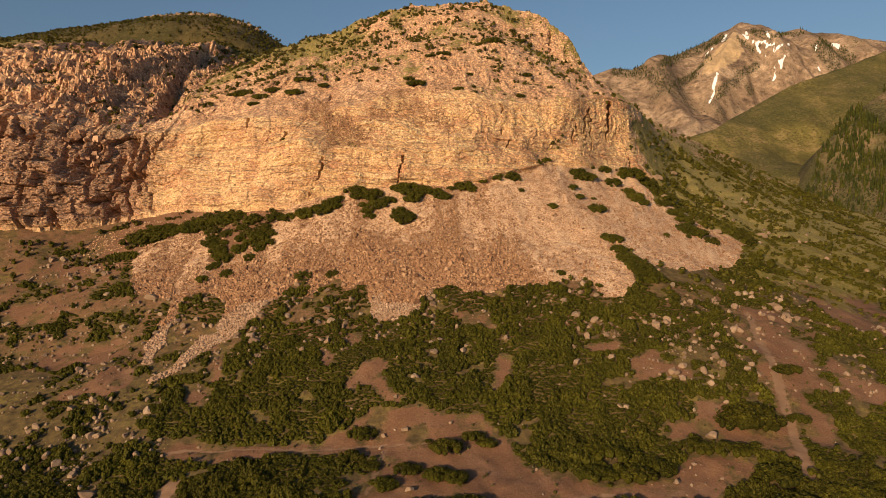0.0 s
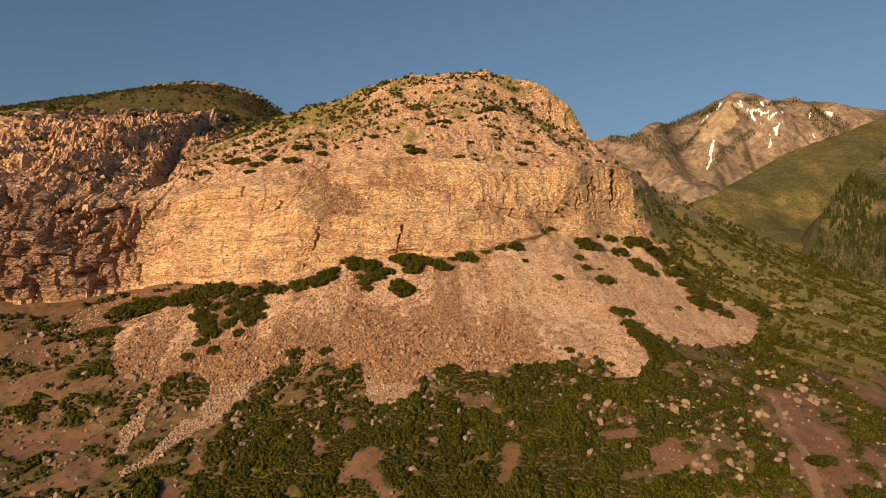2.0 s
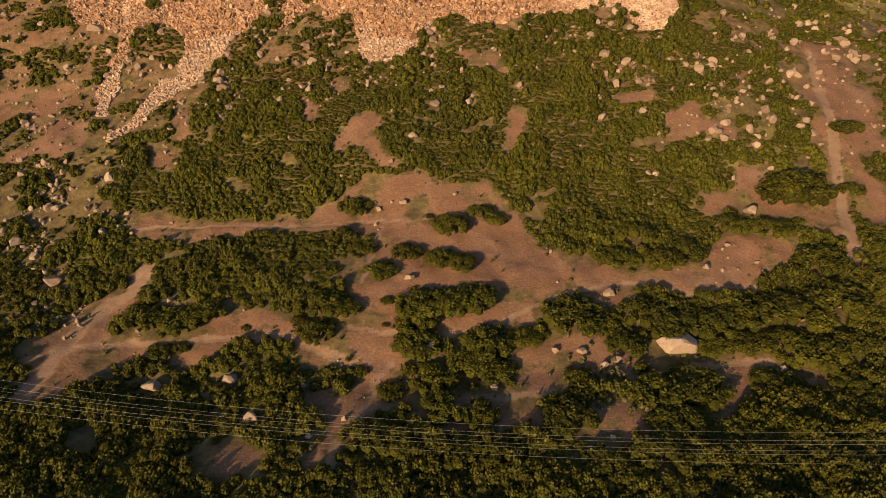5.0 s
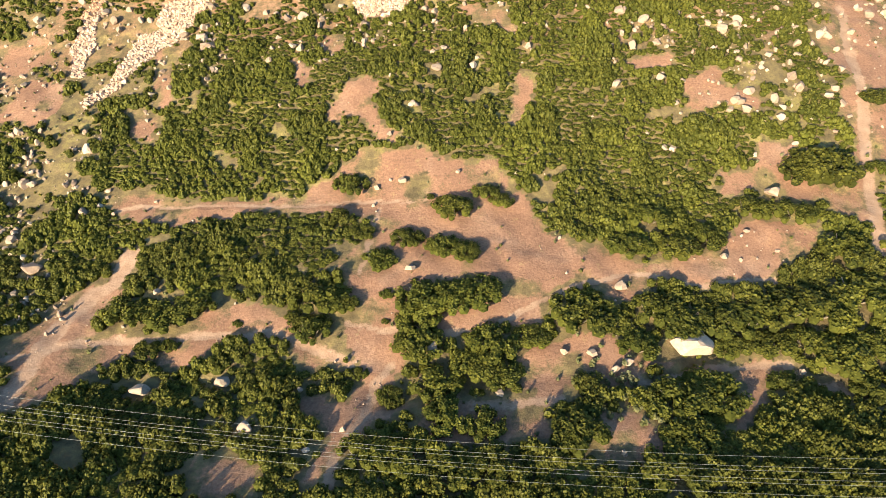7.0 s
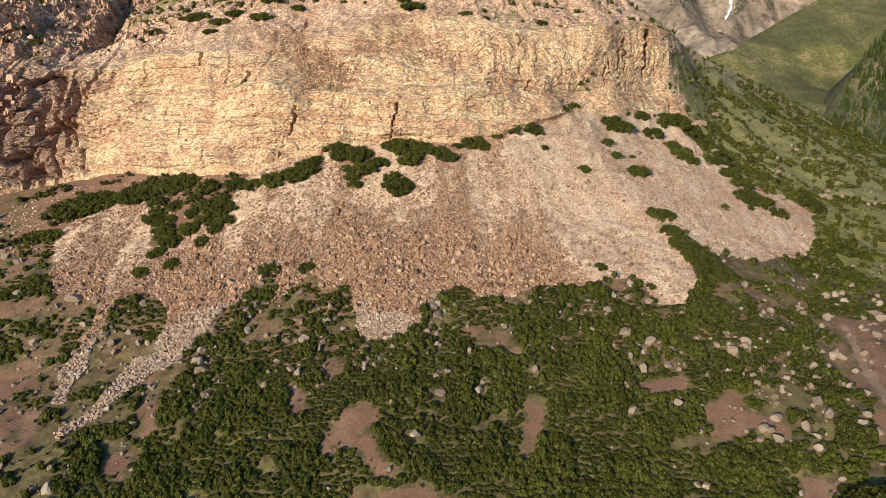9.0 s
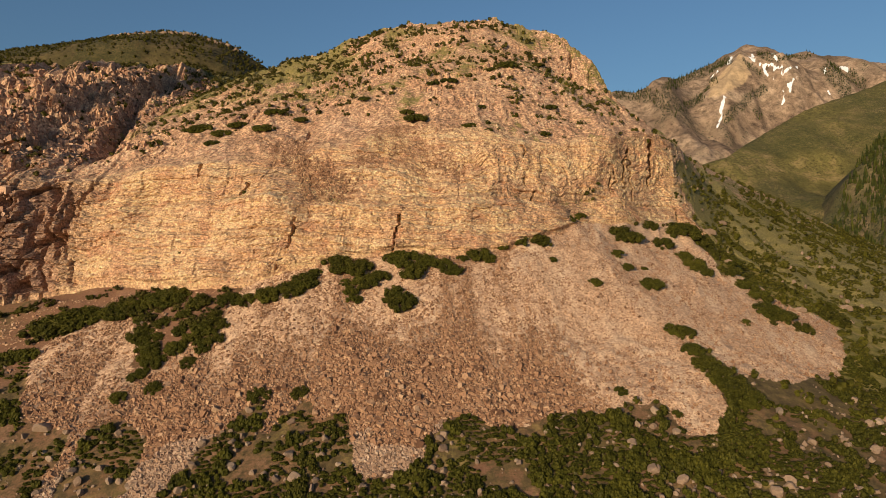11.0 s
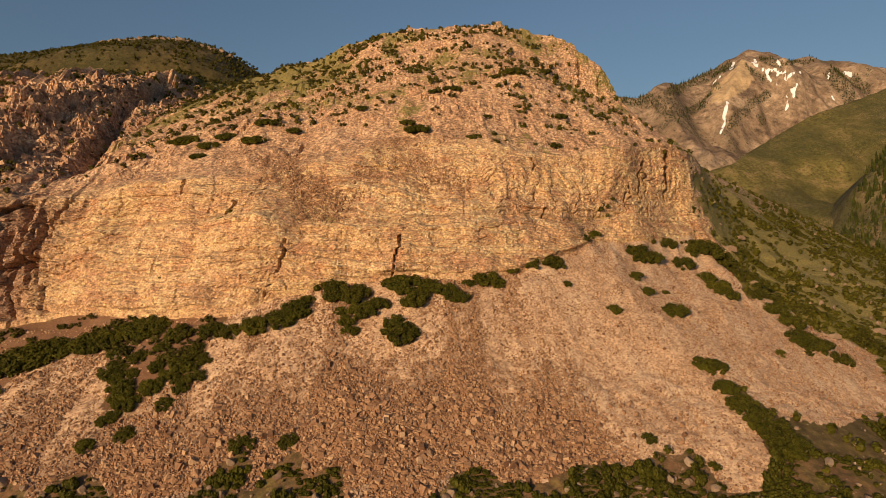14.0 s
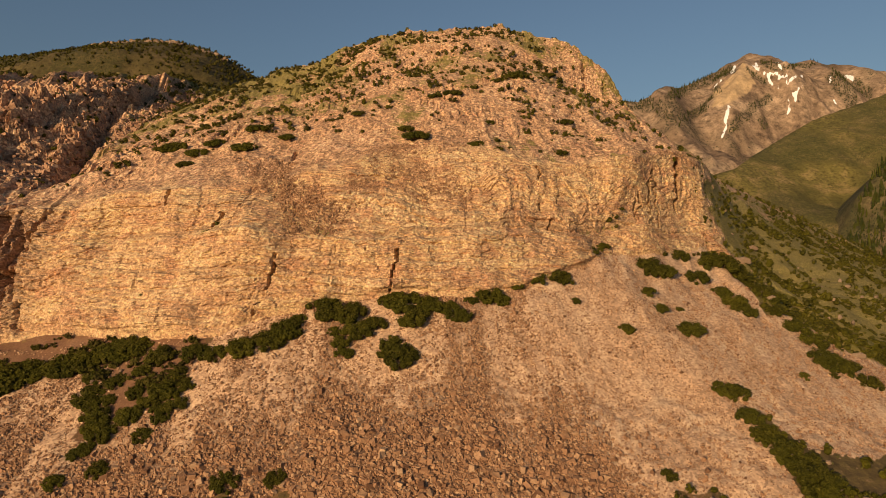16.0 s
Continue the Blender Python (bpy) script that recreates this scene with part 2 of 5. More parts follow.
OPEN_DENT = [
    (-35, 193.5), (-30.9, 191.8), (-29.3, 186.7), (-32.1, 185.8),
]
OPEN_NOOK = [
    (-27.9, 200.8), (-23.6, 201.5), (-23.7, 194.4), (-27.8, 196.1),
]
OPEN_WEST = [
    (-74.1, 125.1), (-70.6, 129.3), (-67.4, 135.7), (-60.3, 138.9), (-59.8, 146.4), (-57.8, 143.6), (-57.4, 137), (-60.1, 132.9), (-61.3, 128.6),
    (-58.9, 127), (-52.3, 126.5), (-45, 127.5), (-44.7, 130), (-40.3, 132.4), (-34.4, 132.6), (-28, 129.7), (-23.8, 126.7), (-19.7, 123.5), (-17.6,
    120), (-21.4, 121.5), (-27.3, 124.5), (-34.1, 125.7), (-38.8, 125.4), (-41.6, 121.1), (-45.2, 120.6), (-51.3, 122.8), (-54.6, 121.6), (-57.7,
    118.1), (-62.9, 112.8), (-67.7, 112.3),
]
OPEN_SOUTH = [
    (-18, 125.7), (-8.6, 125.6), (-6.5, 121.7), (-8.9, 119.4), (-8.3, 116), (-3, 115.7), (9.4, 115.3), (16.6, 113.7), (16.3, 112.1), (9.6, 112.5),
    (13.9, 109.6), (14.1, 105.2), (8.4, 105), (-1.3, 106.6), (-3.8, 109.7), (-4.7, 113.8), (-9, 113.3), (-12.1, 108.8), (-14.7, 104.8), (-17.1, 99.2),
    (-19.9, 100.1), (-16.9, 106.6), (-21.2, 110.5), (-24.7, 113.9), (-20.7, 116.1), (-15.9, 113), (-14.7, 117.8), (-15.8, 121.5),
]
OPEN_STONY = [
    (10.2, 119.7), (15.8, 124.8), (19.6, 124.9), (26.9, 124.3), (30.3, 122.2), (36.4, 122.1), (36.1, 120.6), (29.4, 118.2), (32.3, 115.3), (30.1,
    113.7), (25.1, 115), (23.1, 118.3), (20, 115.9), (16.6, 113.7), (12, 115.3),
]
OPEN_HOLLOW = [
    (43.4, 121.5), (55.4, 121.9), (55.7, 119.3), (50.9, 115.8), (50.3, 113.4), (47, 111.4), (43, 108), (41.2, 109), (46.1, 113.6), (48, 116.2), (45.5,
    119.3),
]
OPEN_BANK = [
    (23.9, 109.5), (30.1, 110.6), (32.2, 104.6), (30.3, 102.1), (22.1, 100.9), (22, 104.9),
]
OPEN_LANE = [
    (57.7, 115.8), (65.1, 116.5), (68.9, 115.9), (67.6, 113.6), (62, 113.8),
]
OPEN_PALE = [
    (-68, 199.2), (-64.2, 196.9), (-61.3, 185), (-63.3, 182.5), (-66.8, 189.5),
]
OPEN_SPOT = [
    (-71.6, 182.7), (-62.5, 179.2), (-61.6, 172.6), (-65.2, 173.8),
]
OPEN_STRIP = [
    (-109.7, 205.8), (-105.6, 206.9), (-96, 194.6), (-88, 190.7), (-86, 182.2), (-89.4, 177.5), (-96.1, 180.7), (-100.5, 185.3),
]
OPEN_DUSTY = [
    (-36.9, 102.4), (-33.4, 104.1), (-28.3, 102.5), (-25.2, 99), (-30.2, 97.7), (-34.7, 97.8),
]
OPEN = [OPEN_MAIN, OPEN_UPPER, OPEN_GAP, OPEN_TRACK, OPEN_SIDE, OPEN_EAST, OPEN_NOTCH, OPEN_CREST, OPEN_DENT, OPEN_NOOK, OPEN_WEST, OPEN_SOUTH, OPEN_STONY, OPEN_HOLLOW, OPEN_BANK, OPEN_LANE, OPEN_PALE, OPEN_SPOT, OPEN_STRIP, OPEN_DUSTY]
CLEAR_C = [
    (99, 193, 8.8, 18.4), (93, 169, 3.8, 17.1), (148, 224, 16.9, 12.2), (143, 245, 18.3, 13.3), (-109, 203, 12.3, 6.4), (-136, 223, 9.6, 5.4), (-96, 183, 7, 4.2),
    (115, 173, 8.4, 4.5), (114, 182, 7.1, 3), (-143, 248, 11.1, 8.8),
]
TRAIL_A = [
    (-73, 122), (-65, 125), (-56, 126), (-44, 127), (-30, 126), (-22, 124), (-16, 121),
]
TRAIL_B = [
    (-68, 113), (-67, 122), (-66, 129), (-63, 136), (-59, 139), (-59, 145),
]
TRAIL_C = [
    (-16, 99), (-16, 105), (-13, 111), (-12, 117), (-9, 121),
]
TRAIL_D = [
    (-65, 156), (-43, 156), (-21, 157), (-3, 156),
]
TRAIL_E = [
    (-15, 138), (-14, 150), (-13, 155),
]
TRAIL_F = [
    (-17, 128), (-7, 127), (6, 127), (15, 131), (22, 135), (32, 138), (46, 136), (60, 137),
]
TRAIL_G = [
    (3, 114), (12, 113), (26, 115), (42, 120), (55, 121), (60, 116), (68, 114),
]
TRAIL_H = [
    (99, 209), (95, 191), (92, 177), (85, 156), (81, 142),
]


def inside(x, y, ring):
    """Whether points lie inside a ring of corners."""
    x, y = np.asarray(x, float), np.asarray(y, float)
    hit = np.zeros(x.shape, bool)
    rx_, ry_ = [p[0] for p in ring], [p[1] for p in ring]
    some = (x > min(rx_)) & (x < max(rx_)) & (y > min(ry_)) & (y < max(ry_))
    if hit.ndim and not some.all():
        if some.any():
            hit[some] = inside(x[some], y[some], ring)
        return hit
    for (ax, ay), (bx, by) in zip(ring, ring[1:] + ring[:1]):
        if ay != by:
            hit ^= ((ay > y) != (by > y)) & (x < (bx - ax) * (y - ay) / (by - ay) + ax)
    return hit


def off_line(x, y, line):
    """Distance to a path."""
    best = np.full(np.shape(x), 1e9)
    for (ax, ay), (bx, by) in zip(line, line[1:]):
        t = np.clip(((x - ax) * (bx - ax) + (y - ay) * (by - ay)) / ((bx - ax) ** 2 + (by - ay) ** 2), 0, 1)
        best = np.minimum(best, np.hypot(x - ax - t * (bx - ax), y - ay - t * (by - ay)))
    return best


TRAILS = [(TRAIL_A, 0.7), (TRAIL_B, 1.6), (TRAIL_C, 0.6), (TRAIL_D, 0.35), (TRAIL_E, 0.5), (TRAIL_F, 0.5), (TRAIL_G, 0.5), (TRAIL_H, 1.2)]


def wobble(x, y, amount=2.4):
    return x + amount * fbm(x / 6, y / 6, 0, 4, 41, 0.6), y + amount * fbm(x / 6, y / 6, 0, 4, 45, 0.6)


def scree_at(x, y):
    x, y = wobble(np.asarray(x, float), np.asarray(y, float), 0.9)
    high = (y > 240) & (x > -62) & (x < 100) & (y < 345) & (y > 255 + 0.55 * np.maximum(x - 40, 0))
    return high | inside(x, y, SCREE_MAIN) | inside(x, y, SCREE_TOE_WEST) | inside(x, y, SCREE_TOE_EAST)


def clear_at(x, y):
    """1 in a clearing, falling to 0 at its edge."""
    x, y = wobble(np.asarray(x, float), np.asarray(y, float), 1.4)
    c = np.zeros(x.shape)
    for ring in OPEN:
        c = np.maximum(c, 0.34 * inside(x, y, ring))
    x, y = wobble(x, y, 1.3)
    for cx, cy, rx, ry in CLEAR_C:
        c = np.maximum(c, 1.25 - np.hypot((x - cx) / rx, (y - cy) / ry))
    return np.clip(c * 3, 0, 1)


def trail_at(x, y):
    x, y = wobble(np.asarray(x, float), np.asarray(y, float), 0.6)
    c = np.zeros(x.shape)
    for line, w in TRAILS:
        c = np.maximum(c, 1 - step(w * 0.6, w * 1.5, off_line(x, y, line)))
    return c


def grass_at(x, y):
    """How grassy the land is: the flank beyond the cliff's end and the hill's shoulder."""
    x, y = np.asarray(x, float), np.asarray(y, float)
    n = fbm(x / 12, y / 16, 0, 4, 55)
    g = step(-4, 22, x - 92 - 0.10 * np.abs(y - 330) + 7 * fbm(x / 14, y / 14, 0, 3, 57)) * step(225, 262, y)
    high = (y - 300) / (125 + 1.25 * np.maximum(x - 100, 0))
    g = g * (1 - 0.9 * step(0.6, 0.95, high + 0.3 * n) * (y > 330))
    g = np.maximum(g, step(-18, -55, x) * step(366, 396, y + 0.3 * (x + 78)))
    g = np.maximum(g, 0.55 * step(-100, -125, x) * step(235, 262, y) * step(300, 280, y))
    g = np.maximum(g, 0.45 * step(300, 420, y))
    return np.clip(g + 0.5 * n * (g > 0.02), 0, 1)


def fineness(x, y):
    """How fine the scree is: 1 for gravel at its head and far flank, 0 for the blocks at its toe."""
    x, y = np.asarray(x, float), np.asarray(y, float)
    return np.clip(0.75 * step(228, 262, y + 0.2 * np.abs(x + 20)) + 0.85 * step(15, 52, x) + 0.30 * fbm(x / 6, y / 40, 0, 4, 83), 0, 1)
# ---- materials ----
class Nodes:
    def __init__(self, name, rough_value=0.9):
        self.m = bpy.data.materials.new(name)
        self.m.use_nodes = True
        self.t = self.m.node_tree
        self.b = self.t.nodes["Principled BSDF"]
        self.b.inputs["Roughness"].default_value = rough_value
        self.b.inputs["Specular IOR Level"].default_value = 0.25
        self.place = self.t.nodes.new("ShaderNodeNewGeometry")

    def link(self, a, b):
        self.t.links.new(a, b)

    def put(self, kind, **values):
        n = self.t.nodes.new(kind)
        for k, v in values.items():
            n.inputs[k].default_value = v
        return n

    def scaled(self, x, y, z):
        n = self.t.nodes.new("ShaderNodeMapping")
        n.inputs["Scale"].default_value = (x, y, z)
        self.link(self.place.outputs["Position"], n.inputs["Vector"])
        return n.outputs["Vector"]

    def noise(self, size, detail=5, rough_value=0.6, stretch=(1, 1, 1), warp=0.0):
        n = self.put("ShaderNodeTexNoise", Scale=1.0, Detail=detail, Roughness=rough_value, Distortion=warp)
        self.link(self.scaled(*(s / size for s in stretch)), n.inputs["Vector"])
        return n.outputs["Fac"]

    def cells(self, size, stretch=(1, 1, 1), feature='F1', out="Color"):
        n = self.put("ShaderNodeTexVoronoi", Scale=1.0)
        n.feature = feature
        self.link(self.scaled(*(s / size for s in stretch)), n.inputs["Vector"])
        return n.outputs[out]

    def ramp(self, fac, stops):
        n = self.t.nodes.new("ShaderNodeValToRGB")
        e = n.color_ramp.elements
        while len(e) < len(stops):
            e.new(0.5)
        for i, (p, c) in enumerate(stops):
            e[i].position = p
            e[i].color = (*c, 1) if isinstance(c, tuple) else (c, c, c, 1)
        self.link(fac, n.inputs["Fac"])
        return n.outputs["Color"]

    def mix(self, fac, a, b, kind='MIX'):
        n = self.t.nodes.new("ShaderNodeMix")
        n.data_type, n.blend_type = 'RGBA', kind
        for v, key in ((fac, 0), (a, 6), (b, 7)):
            if isinstance(v, (int, float)):
                n.inputs[key].default_value = v if key == 0 else (v, v, v, 1)
            elif isinstance(v, tuple):
                n.inputs[key].default_value = (*v, 1)
            else:
                self.link(v, n.inputs[key])
        return n.outputs[2]

    def maths(self, kind, a, b):
        n = self.t.nodes.new("ShaderNodeMath")
        n.operation = kind
        for i, v in enumerate((a, b)):
            if isinstance(v, (int, float)):
                n.inputs[i].default_value = v
            else:
                self.link(v, n.inputs[i])
        return n.outputs[0]

    def mask(self, name):
        n = self.t.nodes.new("ShaderNodeAttribute")
        n.attribute_name = name
        return n.outputs["Fac"]

    def chance(self):
        """One random value for each piece: by island and by object."""
        o = self.t.nodes.new("ShaderNodeObjectInfo")
        return self.maths('FRACT', self.maths('ADD', self.place.outputs["Random Per Island"], o.outputs["Random"]), 0)

    def calm(self, color, much):
        n = self.put("ShaderNodeHueSaturation", Saturation=much)
        self.link(color, n.inputs["Color"])
        return n.outputs["Color"]

    def done(self, color, bumps=(), distance=0.1):
        self.link(color, self.b.inputs["Base Color"])
        last = None
        for fac, strength, dist in bumps:
            n = self.put("ShaderNodeBump", Strength=strength, Distance=dist)
            self.link(fac, n.inputs["Height"])
            if last:
                self.link(last, n.inputs["Normal"])
            last = n.outputs["Normal"]
        if last:
            self.link(last, self.b.inputs["Normal"])
        return self.m


def ground_material():
    k = Nodes("brush_ground", 0.95)
    big, fine, mid = k.noise(9, 6), k.noise(0.5, 4, 0.7), k.noise(2.2, 5, 0.65)
    litter = k.ramp(mid, [(0.3, (0.060, 0.044, 0.020)), (0.45, (0.105, 0.073, 0.034)), (0.58, (0.145, 0.105, 0.042)), (0.72, (0.20, 0.122, 0.070))])
    soil = k.ramp(big, [(0.3, (0.165, 0.083, 0.049)), (0.55, (0.205, 0.107, 0.064)), (0.75, (0.25, 0.145, 0.092))])
    soil = k.mix(0.35, soil, k.ramp(fine, [(0.3, 0.12), (0.5, 0.5), (0.72, 0.95)]), 'OVERLAY')
    gravel = k.ramp(k.noise(6, 6, 0.6, (1, 0.35, 0.35)), [(0.3, (0.46, 0.265, 0.145)), (0.5, (0.55, 0.335, 0.19)), (0.7, (0.60, 0.40, 0.245))])
    pebbles = k.cells(0.55)
    bw = k.t.nodes.new("ShaderNodeRGBToBW")
    k.link(pebbles, bw.inputs[0])
    turf = k.ramp(k.noise(2.6, 7, 0.74), [(0.3, (0.115, 0.104, 0.022)), (0.46, (0.20, 0.168, 0.038)), (0.58, (0.29, 0.22, 0.07)), (0.70, (0.43, 0.30, 0.165))])
    # ground under the coarse stones, darkened to paint shade into their gaps
    coarse_shade = k.ramp(mid, [(0.3, (0.11, 0.058, 0.036)), (0.7, (0.21, 0.118, 0.073))])
    gravel = k.mix(k.ramp(k.maths('ADD', k.mask("coarse_shade"), k.maths('MULTIPLY', k.maths('SUBTRACT', mid, 0.5), 0.8)), [(0.3, 0.0), (0.75, 1.0)]), gravel, coarse_shade)
    gravel = k.mix(0.7, gravel, k.ramp(bw.outputs[0], [(0.2, 0.25), (0.5, 0.5), (0.8, 0.72)]), 'OVERLAY')
    gravel = k.calm(gravel, 0.86)
    track = k.ramp(mid, [(0.3, (0.21, 0.12, 0.074)), (0.7, (0.29, 0.185, 0.122))])
    soften = k.maths('ADD', k.maths('MULTIPLY', k.maths('SUBTRACT', mid, 0.5), 1.6), k.maths('MULTIPLY', k.maths('SUBTRACT', fine, 0.5), 0.9))

    def edge(name, hard=2.2):
        v = k.maths('ADD', k.mask(name), soften)
        return k.ramp(v, [(0.5 - 0.5 / hard, 0.0), (0.5 + 0.5 / hard, 1.0)])
    c = k.mix(edge("bare"), litter, soil)
    c = k.mix(edge("grass", 1.6), c, turf)
    c = k.mix(edge("trail"), c, track)
    c = k.mix(edge("scree", 3), c, gravel)
    return k.done(c, [(fine, 0.5, 0.25), (bw.outputs[0], 0.5, 0.2)])


def rock_material():
    """Bedded sandstone of the cliff, blending into the stony soil of the hillside where the mask "wall" ends."""
    k = Nodes("cliff_rock", 0.93)
    broad = k.noise(24, 6, 0.6, (1, 1, 1.7), 0.6)
    bands = k.noise(5.5, 7, 0.68, (0.10, 0.10, 1.6), 0.5)
    thin = k.noise(1.5, 6, 0.7, (0.26, 0.26, 1.7), 0.9)
    streak = k.noise(2.6, 6, 0.65, (1, 1, 0.10), 0.5)
    fine = k.noise(0.6, 6, 0.75)
    mid = k.noise(2.2, 7, 0.72, (0.75, 0.75, 1.25), 0.4)
    blotch = k.noise(8, 6, 0.62, (0.7, 0.7, 1.2), 0.8)
    seam = k.noise(2.4, 5, 0.65, (0.17, 0.17, 2.4), 0.9)
    c = k.ramp(broad, [(0.28, (0.44, 0.225, 0.11)), (0.42, (0.53, 0.305, 0.158)), (0.56, (0.62, 0.395, 0.19)), (0.72, (0.54, 0.325, 0.18))])
    c = k.mix(k.ramp(bands, [(0.46, 0.0), (0.66, 0.7)]), c, (0.645, 0.46, 0.243))
    c = k.mix(k.ramp(bands, [(0.30, 0.75), (0.43, 0.0)]), c, (0.40, 0.19, 0.10))
    c = k.mix(k.ramp(streak, [(0.60, 0.0), (0.72, 0.45)]), c, (0.22, 0.125, 0.075))
    c = k.mix(k.ramp(blotch, [(0.38, 0.75), (0.48, 0.0)]), c, (0.50, 0.245, 0.125))
    c = k.mix(k.ramp(blotch, [(0.54, 0.0), (0.66, 0.8)]), c, (0.66, 0.465, 0.255))
    c = k.mix(k.ramp(mid, [(0.55, 0.0), (0.72, 0.4)]), c, (0.64, 0.48, 0.32))
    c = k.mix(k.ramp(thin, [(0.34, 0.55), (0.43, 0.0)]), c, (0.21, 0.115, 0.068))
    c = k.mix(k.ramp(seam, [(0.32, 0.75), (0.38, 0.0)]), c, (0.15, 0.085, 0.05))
    c = k.mix(k.mask("crag"), c, k.ramp(mid, [(0.3, (0.16, 0.080, 0.050)), (0.5, (0.36, 0.20, 0.122)), (0.7, (0.54, 0.35, 0.225))]))
    soil = k.ramp(k.noise(13, 6, 0.6), [(0.3, (0.45, 0.24, 0.13)), (0.5, (0.54, 0.315, 0.172)), (0.7, (0.61, 0.385, 0.235))])
    soil = k.mix(k.ramp(mid, [(0.5, 0.0), (0.68, 0.6)]), soil, (0.30, 0.155, 0.09))
    bw = k.t.nodes.new("ShaderNodeRGBToBW")
    k.link(k.cells(0.9), bw.inputs[0])
    soil = k.mix(0.6, soil, k.ramp(bw.outputs[0], [(0.2, 0.15), (0.5, 0.5), (0.8, 0.8)]), 'OVERLAY')
    w = k.maths('ADD', k.mask("wall"), k.maths('MULTIPLY', k.maths('SUBTRACT', broad, 0.5), 1.6))
    w = k.ramp(k.maths('ADD', w, k.maths('MULTIPLY', k.maths('SUBTRACT', mid, 0.5), 0.8)), [(0.35, 0.0), (0.65, 1.0)])
    c = k.mix(w, soil, c)
    chips = k.t.nodes.new("ShaderNodeRGBToBW")
    k.link(k.cells(0.8, (0.9, 0.9, 1.4)), chips.inputs[0])
    c = k.mix(0.4, c, k.ramp(chips.outputs[0], [(0.15, 0.12), (0.5, 0.5), (0.85, 0.86)]), 'OVERLAY')
    # grain deepened and dark pits painted in as the rock's small shadows
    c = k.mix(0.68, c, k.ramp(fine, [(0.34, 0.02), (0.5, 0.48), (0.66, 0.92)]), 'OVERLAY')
    pit_shade = k.noise(1.1, 5, 0.7, (0.8, 0.8, 1.2), 1.0)
    c = k.mix(k.ramp(pit_shade, [(0.36, 0.75), (0.43, 0.0)]), c, (0.13, 0.07, 0.042))
    # brown debris along the ledges, the band also painted for their shadow line
    debris_shade = k.maths('MULTIPLY', k.mask("ledge"), k.ramp(blotch, [(0.36, 0.15), (0.56, 1.0)]))
    c = k.mix(k.ramp(k.maths('ADD', debris_shade, k.maths('MULTIPLY', k.maths('SUBTRACT', mid, 0.5), 2.4)), [(0.45, 0.0), (0.75, 0.65)]), c, (0.27, 0.155, 0.085))
    v = k.maths('ADD', k.mask("grass"), k.maths('MULTIPLY', k.maths('SUBTRACT', mid, 0.5), 1.9))
    c = k.mix(k.ramp(v, [(0.42, 0.0), (0.70, 0.92)]), c, k.ramp(fine, [(0.34, (0.11, 0.104, 0.020)), (0.5, (0.205, 0.175, 0.038)), (0.66, (0.36, 0.275, 0.10))]))
    return k.done(k.calm(c, 0.9), [(mid, 0.5, 0.65), (thin, 0.45, 0.35), (bw.outputs[0], 0.5, 0.35), (fine, 0.9, 0.3)])


def stone_material(name, dark, mid_c, light):
    k = Nodes(name, 0.9)
    c = k.ramp(k.chance(), [(0.0, dark), (0.3, mid_c), (0.7, mid_c), (1.0, light)])
    n = k.noise(0.55, 5, 0.7)
    c = k.mix(0.5, c, k.ramp(n, [(0.25, 0.2), (0.5, 0.5), (0.75, 0.8)]), 'OVERLAY')
    c = k.mix(k.ramp(k.noise(1.8, 4, 0.6), [(0.58, 0.0), (0.74, 0.55)]), c, (0.30, 0.19, 0.12))
    return k.done(k.calm(c, 0.94), [(n, 0.5, 0.12)])


def leaf_material(name, a, b, c3, shine=0.5):
    k = Nodes(name, shine)
    k.b.inputs["Specular IOR Level"].default_value = 0.08
    o = k.t.nodes.new("ShaderNodeObjectInfo")
    c = k.ramp(k.place.outputs["Random Per Island"], [(0.0, a), (0.5, b), (1.0, c3)])
    c = k.mix(k.ramp(k.noise(11, 3, 0.5), [(0.4, 0.0), (0.7, 0.45)]), c, (0.150, 0.140, 0.020))
    c = k.mix(k.ramp(k.noise(3.4, 4, 0.6), [(0.40, 0.62), (0.54, 0.0)]), c, (0.042, 0.042, 0.007))
    c = k.mix(k.maths('MULTIPLY', o.outputs["Random"], 0.3), c, (0.050, 0.060, 0.010))
    tr = k.put("ShaderNodeBsdfTranslucent")
    k.link(c, tr.inputs["Color"])
    add = k.put("ShaderNodeMixShader", Fac=0.22)
    k.link(k.b.outputs[0], add.inputs[1])
    k.link(tr.outputs[0], add.inputs[2])
    k.link(add.outputs[0], k.t.nodes["Material Output"].inputs["Surface"])
    return k.done(c)


